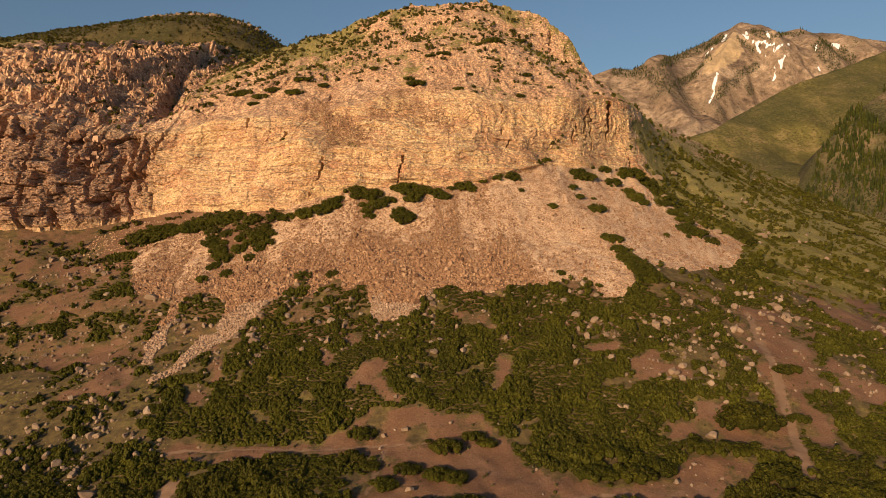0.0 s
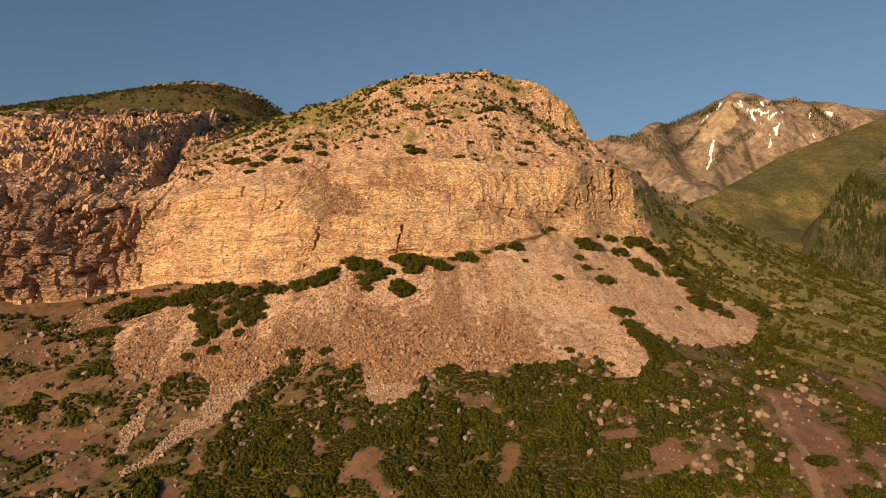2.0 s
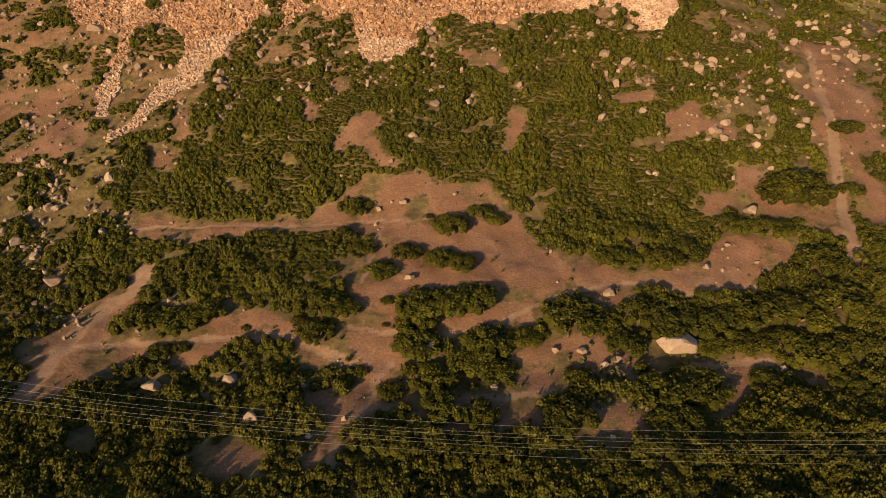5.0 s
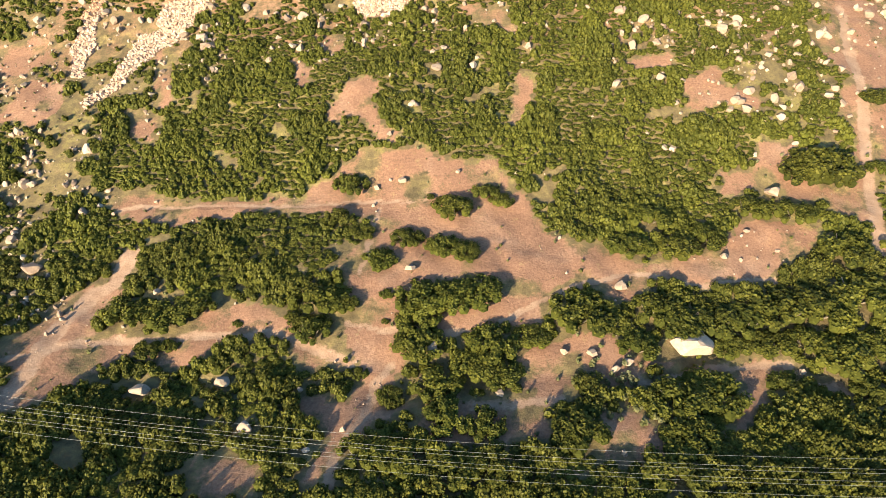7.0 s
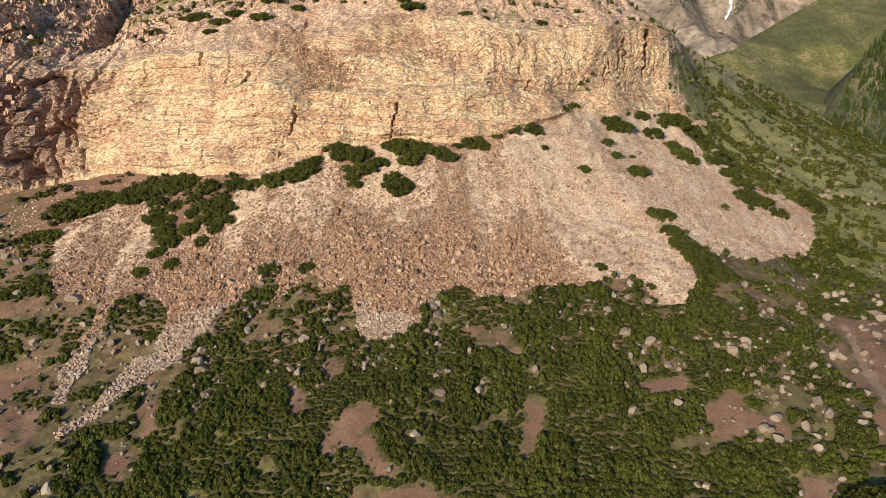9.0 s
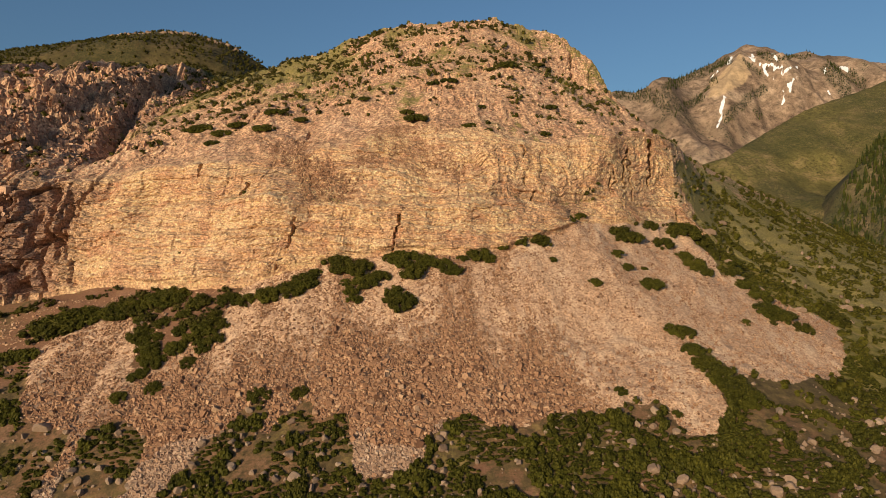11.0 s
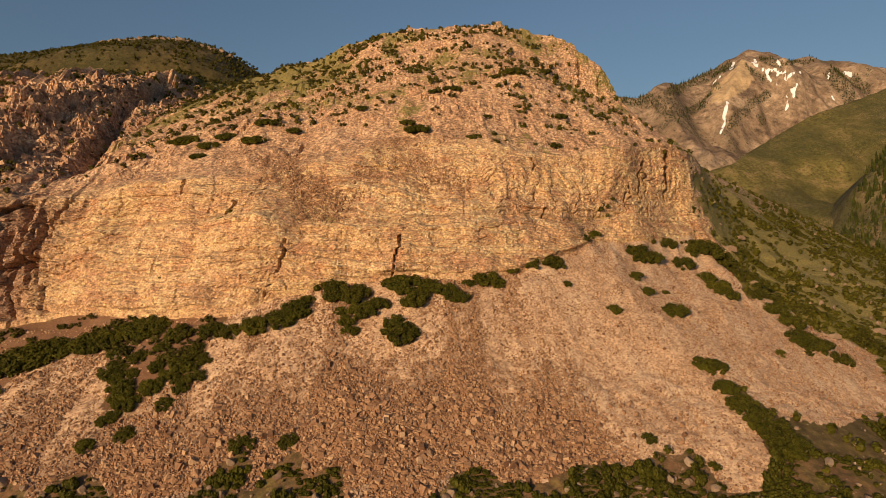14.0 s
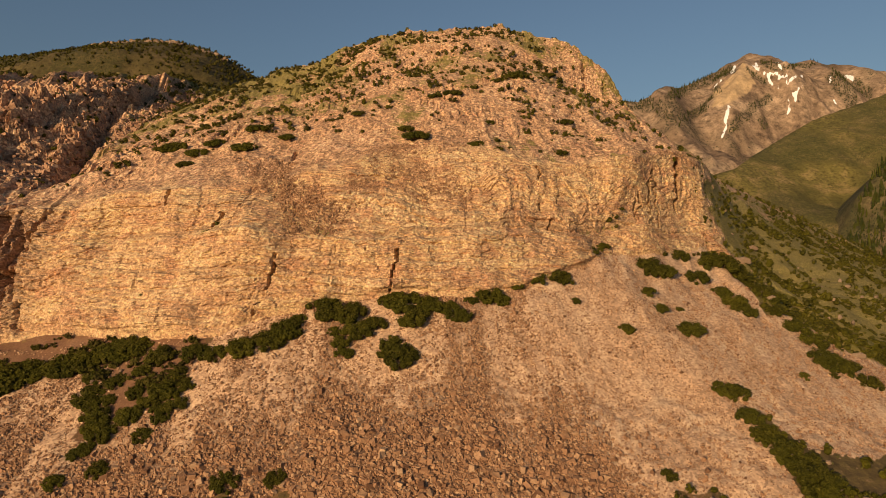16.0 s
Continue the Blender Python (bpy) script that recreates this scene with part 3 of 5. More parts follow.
def far_material(name, low, mid_c, high, size, wood=None, wood_at=0.55, rock=False):
    k = Nodes(name, 0.95)
    big, fine = k.noise(size, 8, 0.68, (1, 0.75, 0.75), 0.4), k.noise(size * 0.16, 7, 0.75, (1, 0.85, 0.85))
    c = k.ramp(big, [(0.32, low), (0.5, mid_c), (0.68, high)])
    c = k.mix(0.8, c, k.ramp(fine, [(0.32, 0.05), (0.5, 0.48), (0.68, 0.9)]), 'OVERLAY')
    if wood:
        v = k.maths('ADD', k.mask("wood"), k.maths('MULTIPLY', k.maths('SUBTRACT', fine, 0.5), 1.3))
        dots = k.ramp(k.cells(size * 0.07, out="Distance"), [(0.25, 1.0), (0.5, 0.35)])
        c = k.mix(k.maths('MULTIPLY', k.ramp(v, [(wood_at - 0.1, 0.0), (wood_at + 0.1, 1.0)]), dots), c, wood)
    if rock:
        # pale rock face, its sunlit brightness painted into the colour
        c = k.mix(k.maths('MULTIPLY', k.mask("pale"), 0.8), c, k.mix(0.6, (0.50, 0.36, 0.215), k.ramp(fine, [(0.32, 0.2), (0.5, 0.5), (0.68, 0.8)]), 'OVERLAY'))
        v = k.maths('ADD', k.mask("snow"), k.maths('MULTIPLY', k.maths('SUBTRACT', fine, 0.5), 0.8))
        c = k.mix(k.ramp(v, [(0.5, 0.0), (0.6, 1.0)]), c, (0.85, 0.87, 0.9))
    return k.done(c, [(big, 0.5, size * 0.12), (fine, 0.7, size * 0.05)])


M_GROUND, M_ROCK = ground_material(), rock_material()
M_STONE = stone_material("scree_stone", (0.13, 0.060, 0.032), (0.30, 0.158, 0.086), (0.47, 0.295, 0.172))
M_TOE = stone_material("toe_stone", (0.20, 0.118, 0.076), (0.355, 0.228, 0.152), (0.48, 0.345, 0.245))
M_CRAG = stone_material("crag_stone", (0.16, 0.080, 0.050), (0.38, 0.21, 0.13), (0.56, 0.36, 0.235))
M_SLOPE = stone_material("slope_stone", (0.25, 0.135, 0.08), (0.45, 0.265, 0.155), (0.60, 0.40, 0.26))
M_BOULDER = stone_material("boulder_stone", (0.17, 0.11, 0.074), (0.25, 0.17, 0.115), (0.33, 0.24, 0.17))
M_LEAF = leaf_material("oak_leaves", (0.044, 0.041, 0.008), (0.076, 0.070, 0.012), (0.118, 0.103, 0.020))
# near-black green for crown cores: shade between the leaf sprays, put in as colour
M_CORE_SHADE = leaf_material("core_shade", (0.018, 0.019, 0.005), (0.026, 0.027, 0.006), (0.036, 0.036, 0.008), 0.9)
M_BRUSH = leaf_material("brush_leaves", (0.036, 0.029, 0.011), (0.066, 0.052, 0.018), (0.11, 0.088, 0.030), 0.8)
M_DRY = leaf_material("sage_leaves", (0.07, 0.066, 0.03), (0.11, 0.10, 0.05), (0.17, 0.15, 0.08), 0.7)
M_PINE = leaf_material("conifer_needles", (0.020, 0.032, 0.012), (0.032, 0.046, 0.016), (0.05, 0.065, 0.022), 0.7)


def bark_material():
    k = Nodes("bark", 0.95)
    return k.done(k.ramp(k.noise(0.15, 4, 0.6, (1, 1, 0.2)), [(0.3, (0.07, 0.05, 0.035)), (0.7, (0.19, 0.15, 0.11))]))


M_BARK = bark_material()
k0 = Nodes("cable_metal", 0.45)
k0.b.inputs["Metallic"].default_value = 0.3
M_WIRE = k0.done(k0.ramp(k0.noise(3, 3), [(0.3, (0.20, 0.19, 0.17)), (0.7, (0.30, 0.28, 0.25))]))
# ---- ground, cliff and hillside ----
def blocks(x, z, wide, high, seed):
    """Courses of broken blocks: distance to the nearest joint, and a random value for each block."""
    row = z / high + 0.35 * fbm(x / (wide * 4), z / (high * 9), 0, 2, seed)
    r = np.floor(row).astype(np.int64)
    nil = np.zeros(r.shape, np.int64)
    w = wide * (0.6 + 0.9 * lattice(r, nil, nil, seed))
    col = x / w + 17.3 * lattice(r, nil, nil, seed + 1)
    c = np.floor(col).astype(np.int64)
    fr, fc = row - r, col - c
    edge = np.minimum(np.minimum(fr, 1 - fr) * high, np.minimum(fc, 1 - fc) * w)
    return edge, lattice(r, c, nil, seed + 2)


def carve(x, y, z, v):
    """How far the rock stands out towards the valley (+) or is cut back (-); v counts the lines up the slope."""
    wall = step(5.95, 6.15, v) * (1 - 0.8 * step(7.55, 8.5, v))
    wall = wall * (1 - step(107, 122, x + 8 * fbm(z / 9, y / 14, 0, 3, 99)))
    crag = step(-112, -135, x)
    d = 2.4 * fbm(x / 19, z / 26, 0.3, 4, 101) * wall
    # beds of rock, tilted a little, the softer ones cut back
    bed = z / 2.7 + 0.012 * x + 0.7 * fbm(x / 25, z / 18, 0, 3, 111)
    f = bed - np.floor(bed)
    hard = lattice(np.floor(bed).astype(np.int64), np.zeros(x.shape, np.int64), np.zeros(x.shape, np.int64), 7)
    d = d + wall * (0.6 * (hard - 0.5) + 0.45 * step(0.0, 0.2, f) * (1 - 0.9 * step(0.8, 1.0, f)))
    # thin courses within the beds
    for high, much, seed in ((1.15, 0.42, 211), (0.55, 0.22, 213)):
        t = z / high + 0.02 * x + 0.9 * fbm(x / 14, z / 10, 0, 3, seed)
        e = lattice(np.floor(t).astype(np.int64), np.floor(x / (9 * high) + 3 * lattice(np.floor(t).astype(np.int64), 0, 0, seed)).astype(np.int64), np.zeros(x.shape, np.int64), seed)
        d = d + wall * much * (e - 0.5) - wall * 0.5 * much * (1 - step(0.0, 0.22, t - np.floor(t))) * (e > 0.35)
    # blocks, large and small, between the beds and upright joints
    wx_, wz_ = 2.6 * fbm(x / 9, z / 9, 0, 4, 117), 1.5 * fbm(x / 12, z / 8, 0, 4, 119)
    ae, av = blocks(x + wx_, z + wz_ + 0.012 * x, 6.0, 4.6, 121)
    te, tv = blocks(x + wx_, z + 2 * wz_, 3.4, 11.0, 123)
    tall = step(6.98, 7.1, v)
    ae, av = ae + (te - ae) * tall, av + (tv - av) * tall
    be, bv = blocks(x + 0.7 * wx_, z + wz_ + 0.012 * x, 2.3, 1.5, 131)
    ce, cv = blocks(x + 0.4 * wx_, z + 0.7 * wz_, 0.95, 0.62, 137)
    d = d + wall * (0.38 + 2.0 * crag) * (1.9 * (av - 0.5) - (0.4 - 0.25 * tall) * (1 - step(0.0, 0.45, ae)))
    d = d + wall * (0.45 + 0.6 * crag) * (1.05 * (bv - 0.5) - 0.2 * (1 - step(0.0, 0.28, be)))
    d = d + wall * 0.34 * (cv - 0.5)
    d = d + wall * 0.28 * fbm(x / 2.4, z / 0.8, y / 2, 4, 141, 0.6)
    d = d + wall * 1.5 * (1 - step(6.96, 7.03, v + 0.03 * fbm(x / 8, z / 8, 0, 2, 145)))
    # deep clefts of the broken crag at the left end
    cl = np.abs(fbm(x / 7.5, z / 24, 0, 3, 151))
    d = d - crag * wall * 6.0 * (1 - step(0.0, 0.2, cl))
    # single cracks: foot and head (across, height), width, depth
    for x0, z0, x1, z1, w, deep in CRACKS:
        t = np.clip(((x - x0) * (x1 - x0) + (z - z0) * (z1 - z0)) / ((x1 - x0) ** 2 + (z1 - z0) ** 2), 0, 1)
        off = np.hypot(x - x0 - t * (x1 - x0) + 1.1 * fbm(0 * x, z / 2.6, 0, 3, 161 + int(x0)), z - z0 - t * (z1 - z0))
        d = d - 1.2 * deep * np.exp(-(off / (0.68 * w * (0.45 + 0.9 * t))) ** 4)
    # outcrops on the hillside
    up = step(8.0, 8.6, v) * (1 - step(11.2, 11.8, v)) * (1 - step(98, 112, x))
    o = step(0.05, 0.55, fbm(x / 20, y / 14, 0, 4, 171) + 0.8 * step(66, 76, x) * step(398, 420, y) + 0.8 * step(-148, -165, x))
    d = d + up * o * (1.5 * (av - 0.3) + 0.9 * (bv - 0.5) - 0.4 * (1 - step(0, 0.5, ae)))
    rocky = step(-142, -156, x) * (1 - step(500, 540, y)) * step(8.0, 8.4, v)
    d = d + rocky * (2.0 * (av - 0.5) + 1.7 * (bv - 0.5) + 1.2 * (cv - 0.5) + 1.2 * fbm(x / 5, z / 5, 0, 3, 181) - 1.2 * (1 - step(0, 0.6, ae)))
    return d, np.clip(crag * wall + up * o * 0.8 + rocky, 0, 1)


CRACKS = [(-15.2, 87, -15.0, 98, 0.45, 3.0), (-52, 81, -46, 97, 0.5, 2.6), (31, 104, 33.5, 109, 0.35, 2.2), (33.2, 105, 30, 114, 0.3, 1.8),
          (30.2, 120, 30.6, 127, 0.4, 2.5), (68, 109, 70, 118, 0.5, 3.0), (74, 113, 77.5, 130, 0.6, 4.0), (66, 108, 68, 116, 0.5, 3.0), (78, 108, 79, 127, 0.5, 3.2), (89.4, 115, 92.6, 135, 1.2, 7.5),
          (-65.5, 106, -64.5, 110, 0.6, 2.5), (-83.5, 113, -82.8, 118, 0.6, 2.4), (-51.5, 132.5, -50.5, 136, 0.7, 2.6), (101, 97, 102, 106, 0.6, 2.5),
          (71.5, 177, 75.5, 201, 1.3, 4.5), (83, 176, 84, 188, 0.9, 2.5)]


def land_object(name, x, y, z, keep, material, label, category, masks):
    me = mesh_of(name, np.stack([x, y, z], -1)[keep].reshape(-1, 3), grid_faces(*x[keep].shape), name == "ground", {k: v[keep] for k, v in masks.items()})
    me.materials.append(material)
    return tagged(new(name, me), label, category, kind="structure")


gx, gy, gz = sheet(columns(0.8), 0, 6, [14, 36, 60, 52, 62, 30])
gz = gz + rough(gx, gy)
gmask = {"scree": scree_at(gx, gy) * 1.0, "bare": np.maximum.reduce([clear_at(gx, gy), 0.62 * step(170, 235, gy) * step(-60, -85, gx), 0.5 * step(186, 200, gy) * step(232, 222, gy)]), "trail": trail_at(gx, gy), "grass": grass_at(gx, gy), "coarse_shade": 1 - fineness(gx, gy)}
gmask["bare"] = gmask["bare"] * np.clip(0.85 + 0.75 * fbm(gx / 5, gy / 5, 0, 3, 79), 0, 1)
gmask["bare"] = np.maximum(gmask["bare"], 0.95 * step(240, 250, gy) * step(-58, -66, gx) * step(-140, -125, gx))
gmask["grass"] = gmask["grass"] * (1 - 0.85 * step(240, 250, gy) * step(-58, -66, gx))
gmask["grass"] = np.maximum(gmask["grass"], 0.4 * step(122, 150, gy) * step(238, 215, gy) * np.clip(0.0 + 1.2 * fbm(gx / 10, gy / 10, 0, 3, 81), 0, 1) * (1 - gmask["bare"]))
gz = gz + 0.35 * gmask["scree"] * fbm(gx / 1.6, gy / 1.6, 0, 2, 77) - 0.15 * gmask["trail"]
land_object("ground", gx, gy, gz, slice(None), M_GROUND, "sloping red-brown soil with litter, paths and scree", "ground", gmask)

ROCK_ROWS = [95, 95, 95, 70, 56, 14, 12]
def terraces(z, x, y, high, seed):
    """Steps of rock: how far the slope is lifted to make ledges and risers."""
    t = z / high + 0.9 * fbm(x / (high * 3), y / (high * 3), 0, 3, seed)
    f = t - np.floor(t)
    return high * (step(0.30, 0.62, f) - f)


rx, ry, rz = sheet(columns(0.52, -262, 112, -184), 6, 13, ROCK_ROWS)
rv = np.concatenate([6 + k + np.arange(n) / n for k, n in enumerate(ROCK_ROWS)] + [[13.0]])[:, None] * np.ones(rx.shape)
out, crag_mask = carve(rx, ry, rz, rv)
lean = step(8.0, 8.8, rv)
rocky = step(-142, -156, rx) * step(8.0, 8.4, rv) * (1 - step(500, 540, ry))
broken = lean * (1 - step(11.3, 11.9, rv)) * (1 - step(96, 110, rx)) * (1 - rocky) * step(-0.2, 0.5, fbm(rx / 24, ry / 18, 0, 3, 191))
lift = rocky * (0.95 * terraces(rz, rx, ry, 8.5, 193) + 0.9 * terraces(rz, rx, ry, 3.1, 195)) + broken * (0.4 * terraces(rz, rx, ry, 4.0, 197) + 0.5 * terraces(rz, rx, ry, 1.7, 199))
rz = rz + lift
rz = rz + rough(rx, ry) + 0.55 * lean * out
ry = ry - out * (1 - 0.45 * lean)
foot = (1 - step(6.0, 6.04, rv))
rz = rz - 2.0 * foot
rmask = {"wall": 1 - step(7.7, 8.35, rv) - step(107, 118, rx + 7 * fbm(rz / 9, ry / 14, 0, 3, 99)), "crag": crag_mask, "grass": np.where(rv < 8, step(109, 121, rx + 8 * fbm(rz / 9, ry / 14, 0, 3, 99)) * (1 - 0.7 * step(7.6, 8.3, rv + 0.25 * fbm(rx / 15, rz / 15, 0, 3, 103))), grass_at(rx, ry)) * (1 - 0.8 * rocky) - 0.25 * broken * (ry < 420)}
ledge = np.exp(-((rv - 7.03) / 0.09) ** 2)
rmask["grass"] = np.maximum(rmask["grass"], 0.5 * np.clip(1.2 * fbm(rx / 11, 0 * rx, 0, 3, 147) + 0.3, 0, 1) * ledge * (rx < 60))
wave = 0.05 * fbm(rx / 22, 0 * rx, 0, 4, 149)
rmask["ledge"] = (np.exp(-((rv - 7.06 - wave) / 0.035) ** 2) + 0.7 * np.exp(-((rv - 6.55 - 2 * wave) / 0.03) ** 2) * step(-15, -45, rx) + 0.6 * np.exp(-((rv - 7.5 + 2 * wave) / 0.03) ** 2) * step(-35, -65, rx)) * step(100, 88, rx)
top = sum(ROCK_ROWS[:2])
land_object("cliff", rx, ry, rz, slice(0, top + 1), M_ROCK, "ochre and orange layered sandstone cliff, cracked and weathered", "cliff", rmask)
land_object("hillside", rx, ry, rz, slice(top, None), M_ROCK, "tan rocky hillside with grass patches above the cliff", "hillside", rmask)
# ---- distant hills ----
def ridge_sheet(xs, ys, crest_x, crest_z, crest_y, front, back, seed, rough_amp, rough_len, base, sunk=0):
    """Height of a ridge: its crest's outline, falling to the front and the back."""
    x, y = np.meshgrid(xs, ys)
    cz = np.interp(x, crest_x, crest_z)
    cy = np.interp(x, crest_x, crest_y)
    d = y - cy
    z = cz + np.where(d < 0, d * front, -d * back)
    n = fbm(x / rough_len, y / rough_len, 0, 5, seed, 0.55)
    spur = 1 - np.abs(fbm(x / (rough_len * 1.3), y / (rough_len * 3.0), 0, 4, seed + 9, 0.5))
    z = z + rough_amp * step(0, 2.2 * rough_len, np.abs(d)) * (n + 1.2 * (spur - 0.75)) + 0.06 * rough_amp * n
    crest = 1 - np.abs(fbm(x / (rough_len * 0.42), y / (rough_len * 0.8), 0, 3, seed + 17, 0.5))
    z = z + 0.32 * rough_amp * (crest - 0.7) * step(0, rough_len, np.abs(d))
    z = z - 60 * (1 - step(50, 110, y - ys[0])) * sunk
    return x, y, np.maximum(z, base)


FAR = {}
FAR["hill_behind"] = ridge_sheet(np.arange(-620, 40, 3.0), np.arange(440, 780, 3.0),
    [-620, -450, -347, -280, -227, -200, -168, -145, -100, -40, 40], [240, 256, 267, 274, 278, 276, 266, 251, 221, 188, 150],
    [640, 630, 620, 615, 610, 610, 610, 610, 605, 600, 600], 0.46, 0.5, 51, 7, 60, 20, 1)
FAR["snowy_mountain"] = ridge_sheet(np.arange(150, 1300, 5.0), np.concatenate([np.arange(1000, 1300, 10.0), np.arange(1300, 1680, 4.5), np.arange(1680, 2101, 30.0)]),
    [150, 404, 440, 468, 541, 640, 715, 745, 790, 830, 900, 1005, 1200, 1900], [380, 463, 455, 466, 492, 542, 572, 586, 582, 568, 572, 552, 500, 400],
    [1500, 1500, 1480, 1450, 1520, 1580, 1600, 1600, 1600, 1600, 1600, 1580, 1500, 1500], 0.72, 0.6, 61, 60, 190, 20)


def ribs_on(name, lines):
    """Adds rock ribs to a far hill: foot and head in plan, half width, height."""
    x, y, z = FAR[name]
    for x0, y0, x1, y1, w, high in lines:
        t = np.clip(((x - x0) * (x1 - x0) + (y - y0) * (y1 - y0)) / ((x1 - x0) ** 2 + (y1 - y0) ** 2), 0, 1)
        off = np.hypot(x - x0 - t * (x1 - x0), y - y0 - t * (y1 - y0)) + 9 * fbm(x / 40, y / 40, 0, 4, 19)
        z = z + high * np.clip(1 - off / w, 0, 1) * (0.35 + 0.65 * np.sin(np.pi * np.clip(t, 0.05, 0.95)))
    FAR[name] = (x, y, z)


ribs_on("snowy_mountain", [(560, 1330, 735, 1585, 60, 42), (700, 1310, 800, 1575, 55, 34), (840, 1340, 880, 1570, 50, 30), (470, 1330, 520, 1500, 45, 26), (980, 1350, 960, 1560, 55, 28)])
FAR["green_slope"] = ridge_sheet(np.arange(300, 1500, 7.0), np.arange(700, 1500, 7.0),
    [300, 425, 520, 623, 760, 880, 1100, 1500], [196, 236, 283, 336, 385, 430, 500, 540],
    [1000, 1010, 1100, 1150, 1180, 1200, 1200, 1200], 0.60, 0.5, 71, 16, 120, 20)
FAR["wooded_spur"] = ridge_sheet(np.arange(380, 1100, 5.0), np.arange(640, 1100, 5.0),
    [380, 440, 470, 482, 528, 640, 800, 1100], [60, 100, 150, 175, 221, 300, 360, 400],
    [830, 830, 830, 830, 830, 830, 830, 830], 0.6, 0.45, 81, 12, 90, 20)
def far_object(name, material, label, masks=None):
    x, y, z = FAR[name]
    me = mesh_of(name, np.stack([x, y, z], -1).reshape(-1, 3), grid_faces(*x.shape), True, masks or {})
    me.materials.append(material)
    return tagged(new(name, me), label, "mountain", kind="structure")


hx, hy, hz = FAR["hill_behind"]
far_object("hill_behind", far_material("hill_scrub", (0.058, 0.046, 0.018), (0.092, 0.071, 0.028), (0.15, 0.106, 0.052), 18, (0.03, 0.036, 0.012), 0.35),
           "brush-covered rounded hill with a pale rim of rock", {"wood": 0.5 + 0.5 * fbm(hx / 60, hy / 60, 0, 3, 5)})
sx, sy, sz = FAR["snowy_mountain"]
bear, rise = (sx + 4.6) / (sy - 73), (sz - 85.5) / (sy - 73)
SNOW = [(0.4545, 0.2533, 0.4573, 0.2477, 1), (0.4573, 0.2477, 0.4541, 0.2383, 1), (0.4541, 0.2383, 0.4501, 0.2271, 0.8), (0.4499, 0.2197, 0.4467, 0.2085, 0.8),
        (0.4691, 0.3152, 0.4632, 0.304, 0.8), (0.4479, 0.2928, 0.4364, 0.2816, 0.6), (0.4993, 0.3189, 0.5029, 0.3113, 0.7), (0.5121, 0.3037, 0.5347, 0.3010, 1.2),
        (0.5195, 0.2981, 0.5211, 0.2868, 1.1), (0.5211, 0.2868, 0.5272, 0.2781, 0.9), (0.5363, 0.2923, 0.5378, 0.2791, 0.7), (0.5383, 0.2961, 0.5467, 0.2998, 0.8),
        (0.5415, 0.2754, 0.5393, 0.266, 0.7), (0.5494, 0.2885, 0.5572, 0.2997, 1), (0.5704, 0.2995, 0.5711, 0.2967, 1), (0.5707, 0.2827, 0.5583, 0.2689, 0.9),
        (0.5639, 0.2696, 0.5622, 0.2613, 0.9), (0.5486, 0.2603, 0.554, 0.2509, 0.8), (0.554, 0.2509, 0.548, 0.2389, 0.7), (0.5351, 0.3168, 0.5424, 0.3092, 0.9)]
SNOW += [(0.6365, 0.2994, 0.6515, 0.2963, 1), (0.6157, 0.2995, 0.6165, 0.2881, 0.7), (0.6202, 0.2599, 0.623, 0.2524, 0.7)]
TREES = [(0.3687, 0.2707, 0.4179, 0.2929, 6), (0.4179, 0.2929, 0.4634, 0.3096, 5), (0.3829, 0.2332, 0.417, 0.2517, 5), (0.4209, 0.2591, 0.4439, 0.2815, 2.5),
         (0.4575, 0.2215, 0.488, 0.2438, 5), (0.488, 0.2438, 0.5187, 0.2661, 4.5), (0.4878, 0.3114, 0.5117, 0.2887, 3), (0.5126, 0.3226, 0.5387, 0.3111, 4),
         (0.5501, 0.3149, 0.5917, 0.3184, 2.5), (0.6213, 0.2957, 0.6395, 0.273, 9), (0.6395, 0.273, 0.6446, 0.256, 8), (0.6551, 0.2879, 0.6697, 0.2728, 6),
         (0.5066, 0.2362, 0.5138, 0.223, 3), (0.2938, 0.2599, 0.3497, 0.2558, 7), (0.3495, 0.2483, 0.3643, 0.237, 4)]


def along_lines(lines, size, power):
    """1 on lines drawn by bearing and rise, falling off to the sides."""
    best = np.zeros(bear.shape)
    u = bear + 0.0030 * fbm(sx / 25, sy / 25, 0, 4, 43)
    v = rise + 0.0030 * fbm(sx / 25, sy / 25, 0, 4, 47)
    for a0, b0, a1, b1, w in lines:
        t = np.clip(((u - a0) * (a1 - a0) + (v - b0) * (b1 - b0)) / ((a1 - a0) ** 2 + (b1 - b0) ** 2), 0, 1)
        best = np.maximum(best, np.exp(-(np.hypot(u - a0 - t * (a1 - a0), v - b0 - t * (b1 - b0)) / (size * w)) ** power))
    return best


snow = along_lines(SNOW, 0.0030, 2)
trees_mask = along_lines(TREES, 0.0016, 2)
# outline of the left-facing side that is coloured paler, as if sunlit
pale = inside(bear + 0.004 * fbm(sx / 40, sy / 40, 0, 4, 49), rise, [(0.4787, 0.3227), (0.4986, 0.2888), (0.485, 0.2738), (0.4508, 0.2552), (0.4301, 0.2535), (0.4362, 0.2741), (0.4631, 0.3002)]) * 1.0
far_object("snowy_mountain", far_material("mountain_rock", (0.115, 0.078, 0.056), (0.25, 0.175, 0.122), (0.42, 0.31, 0.22), 70, (0.035, 0.038, 0.02), 0.5, True),
           "high bare grey-brown mountain with streaks of snow", {"snow": snow, "pale": pale, "wood": np.maximum(0.22 + 0.55 * fbm(sx / 120, sy / 90, 0, 4, 15), 1.1 * trees_mask)})
ex, ey, ez = FAR["green_slope"]
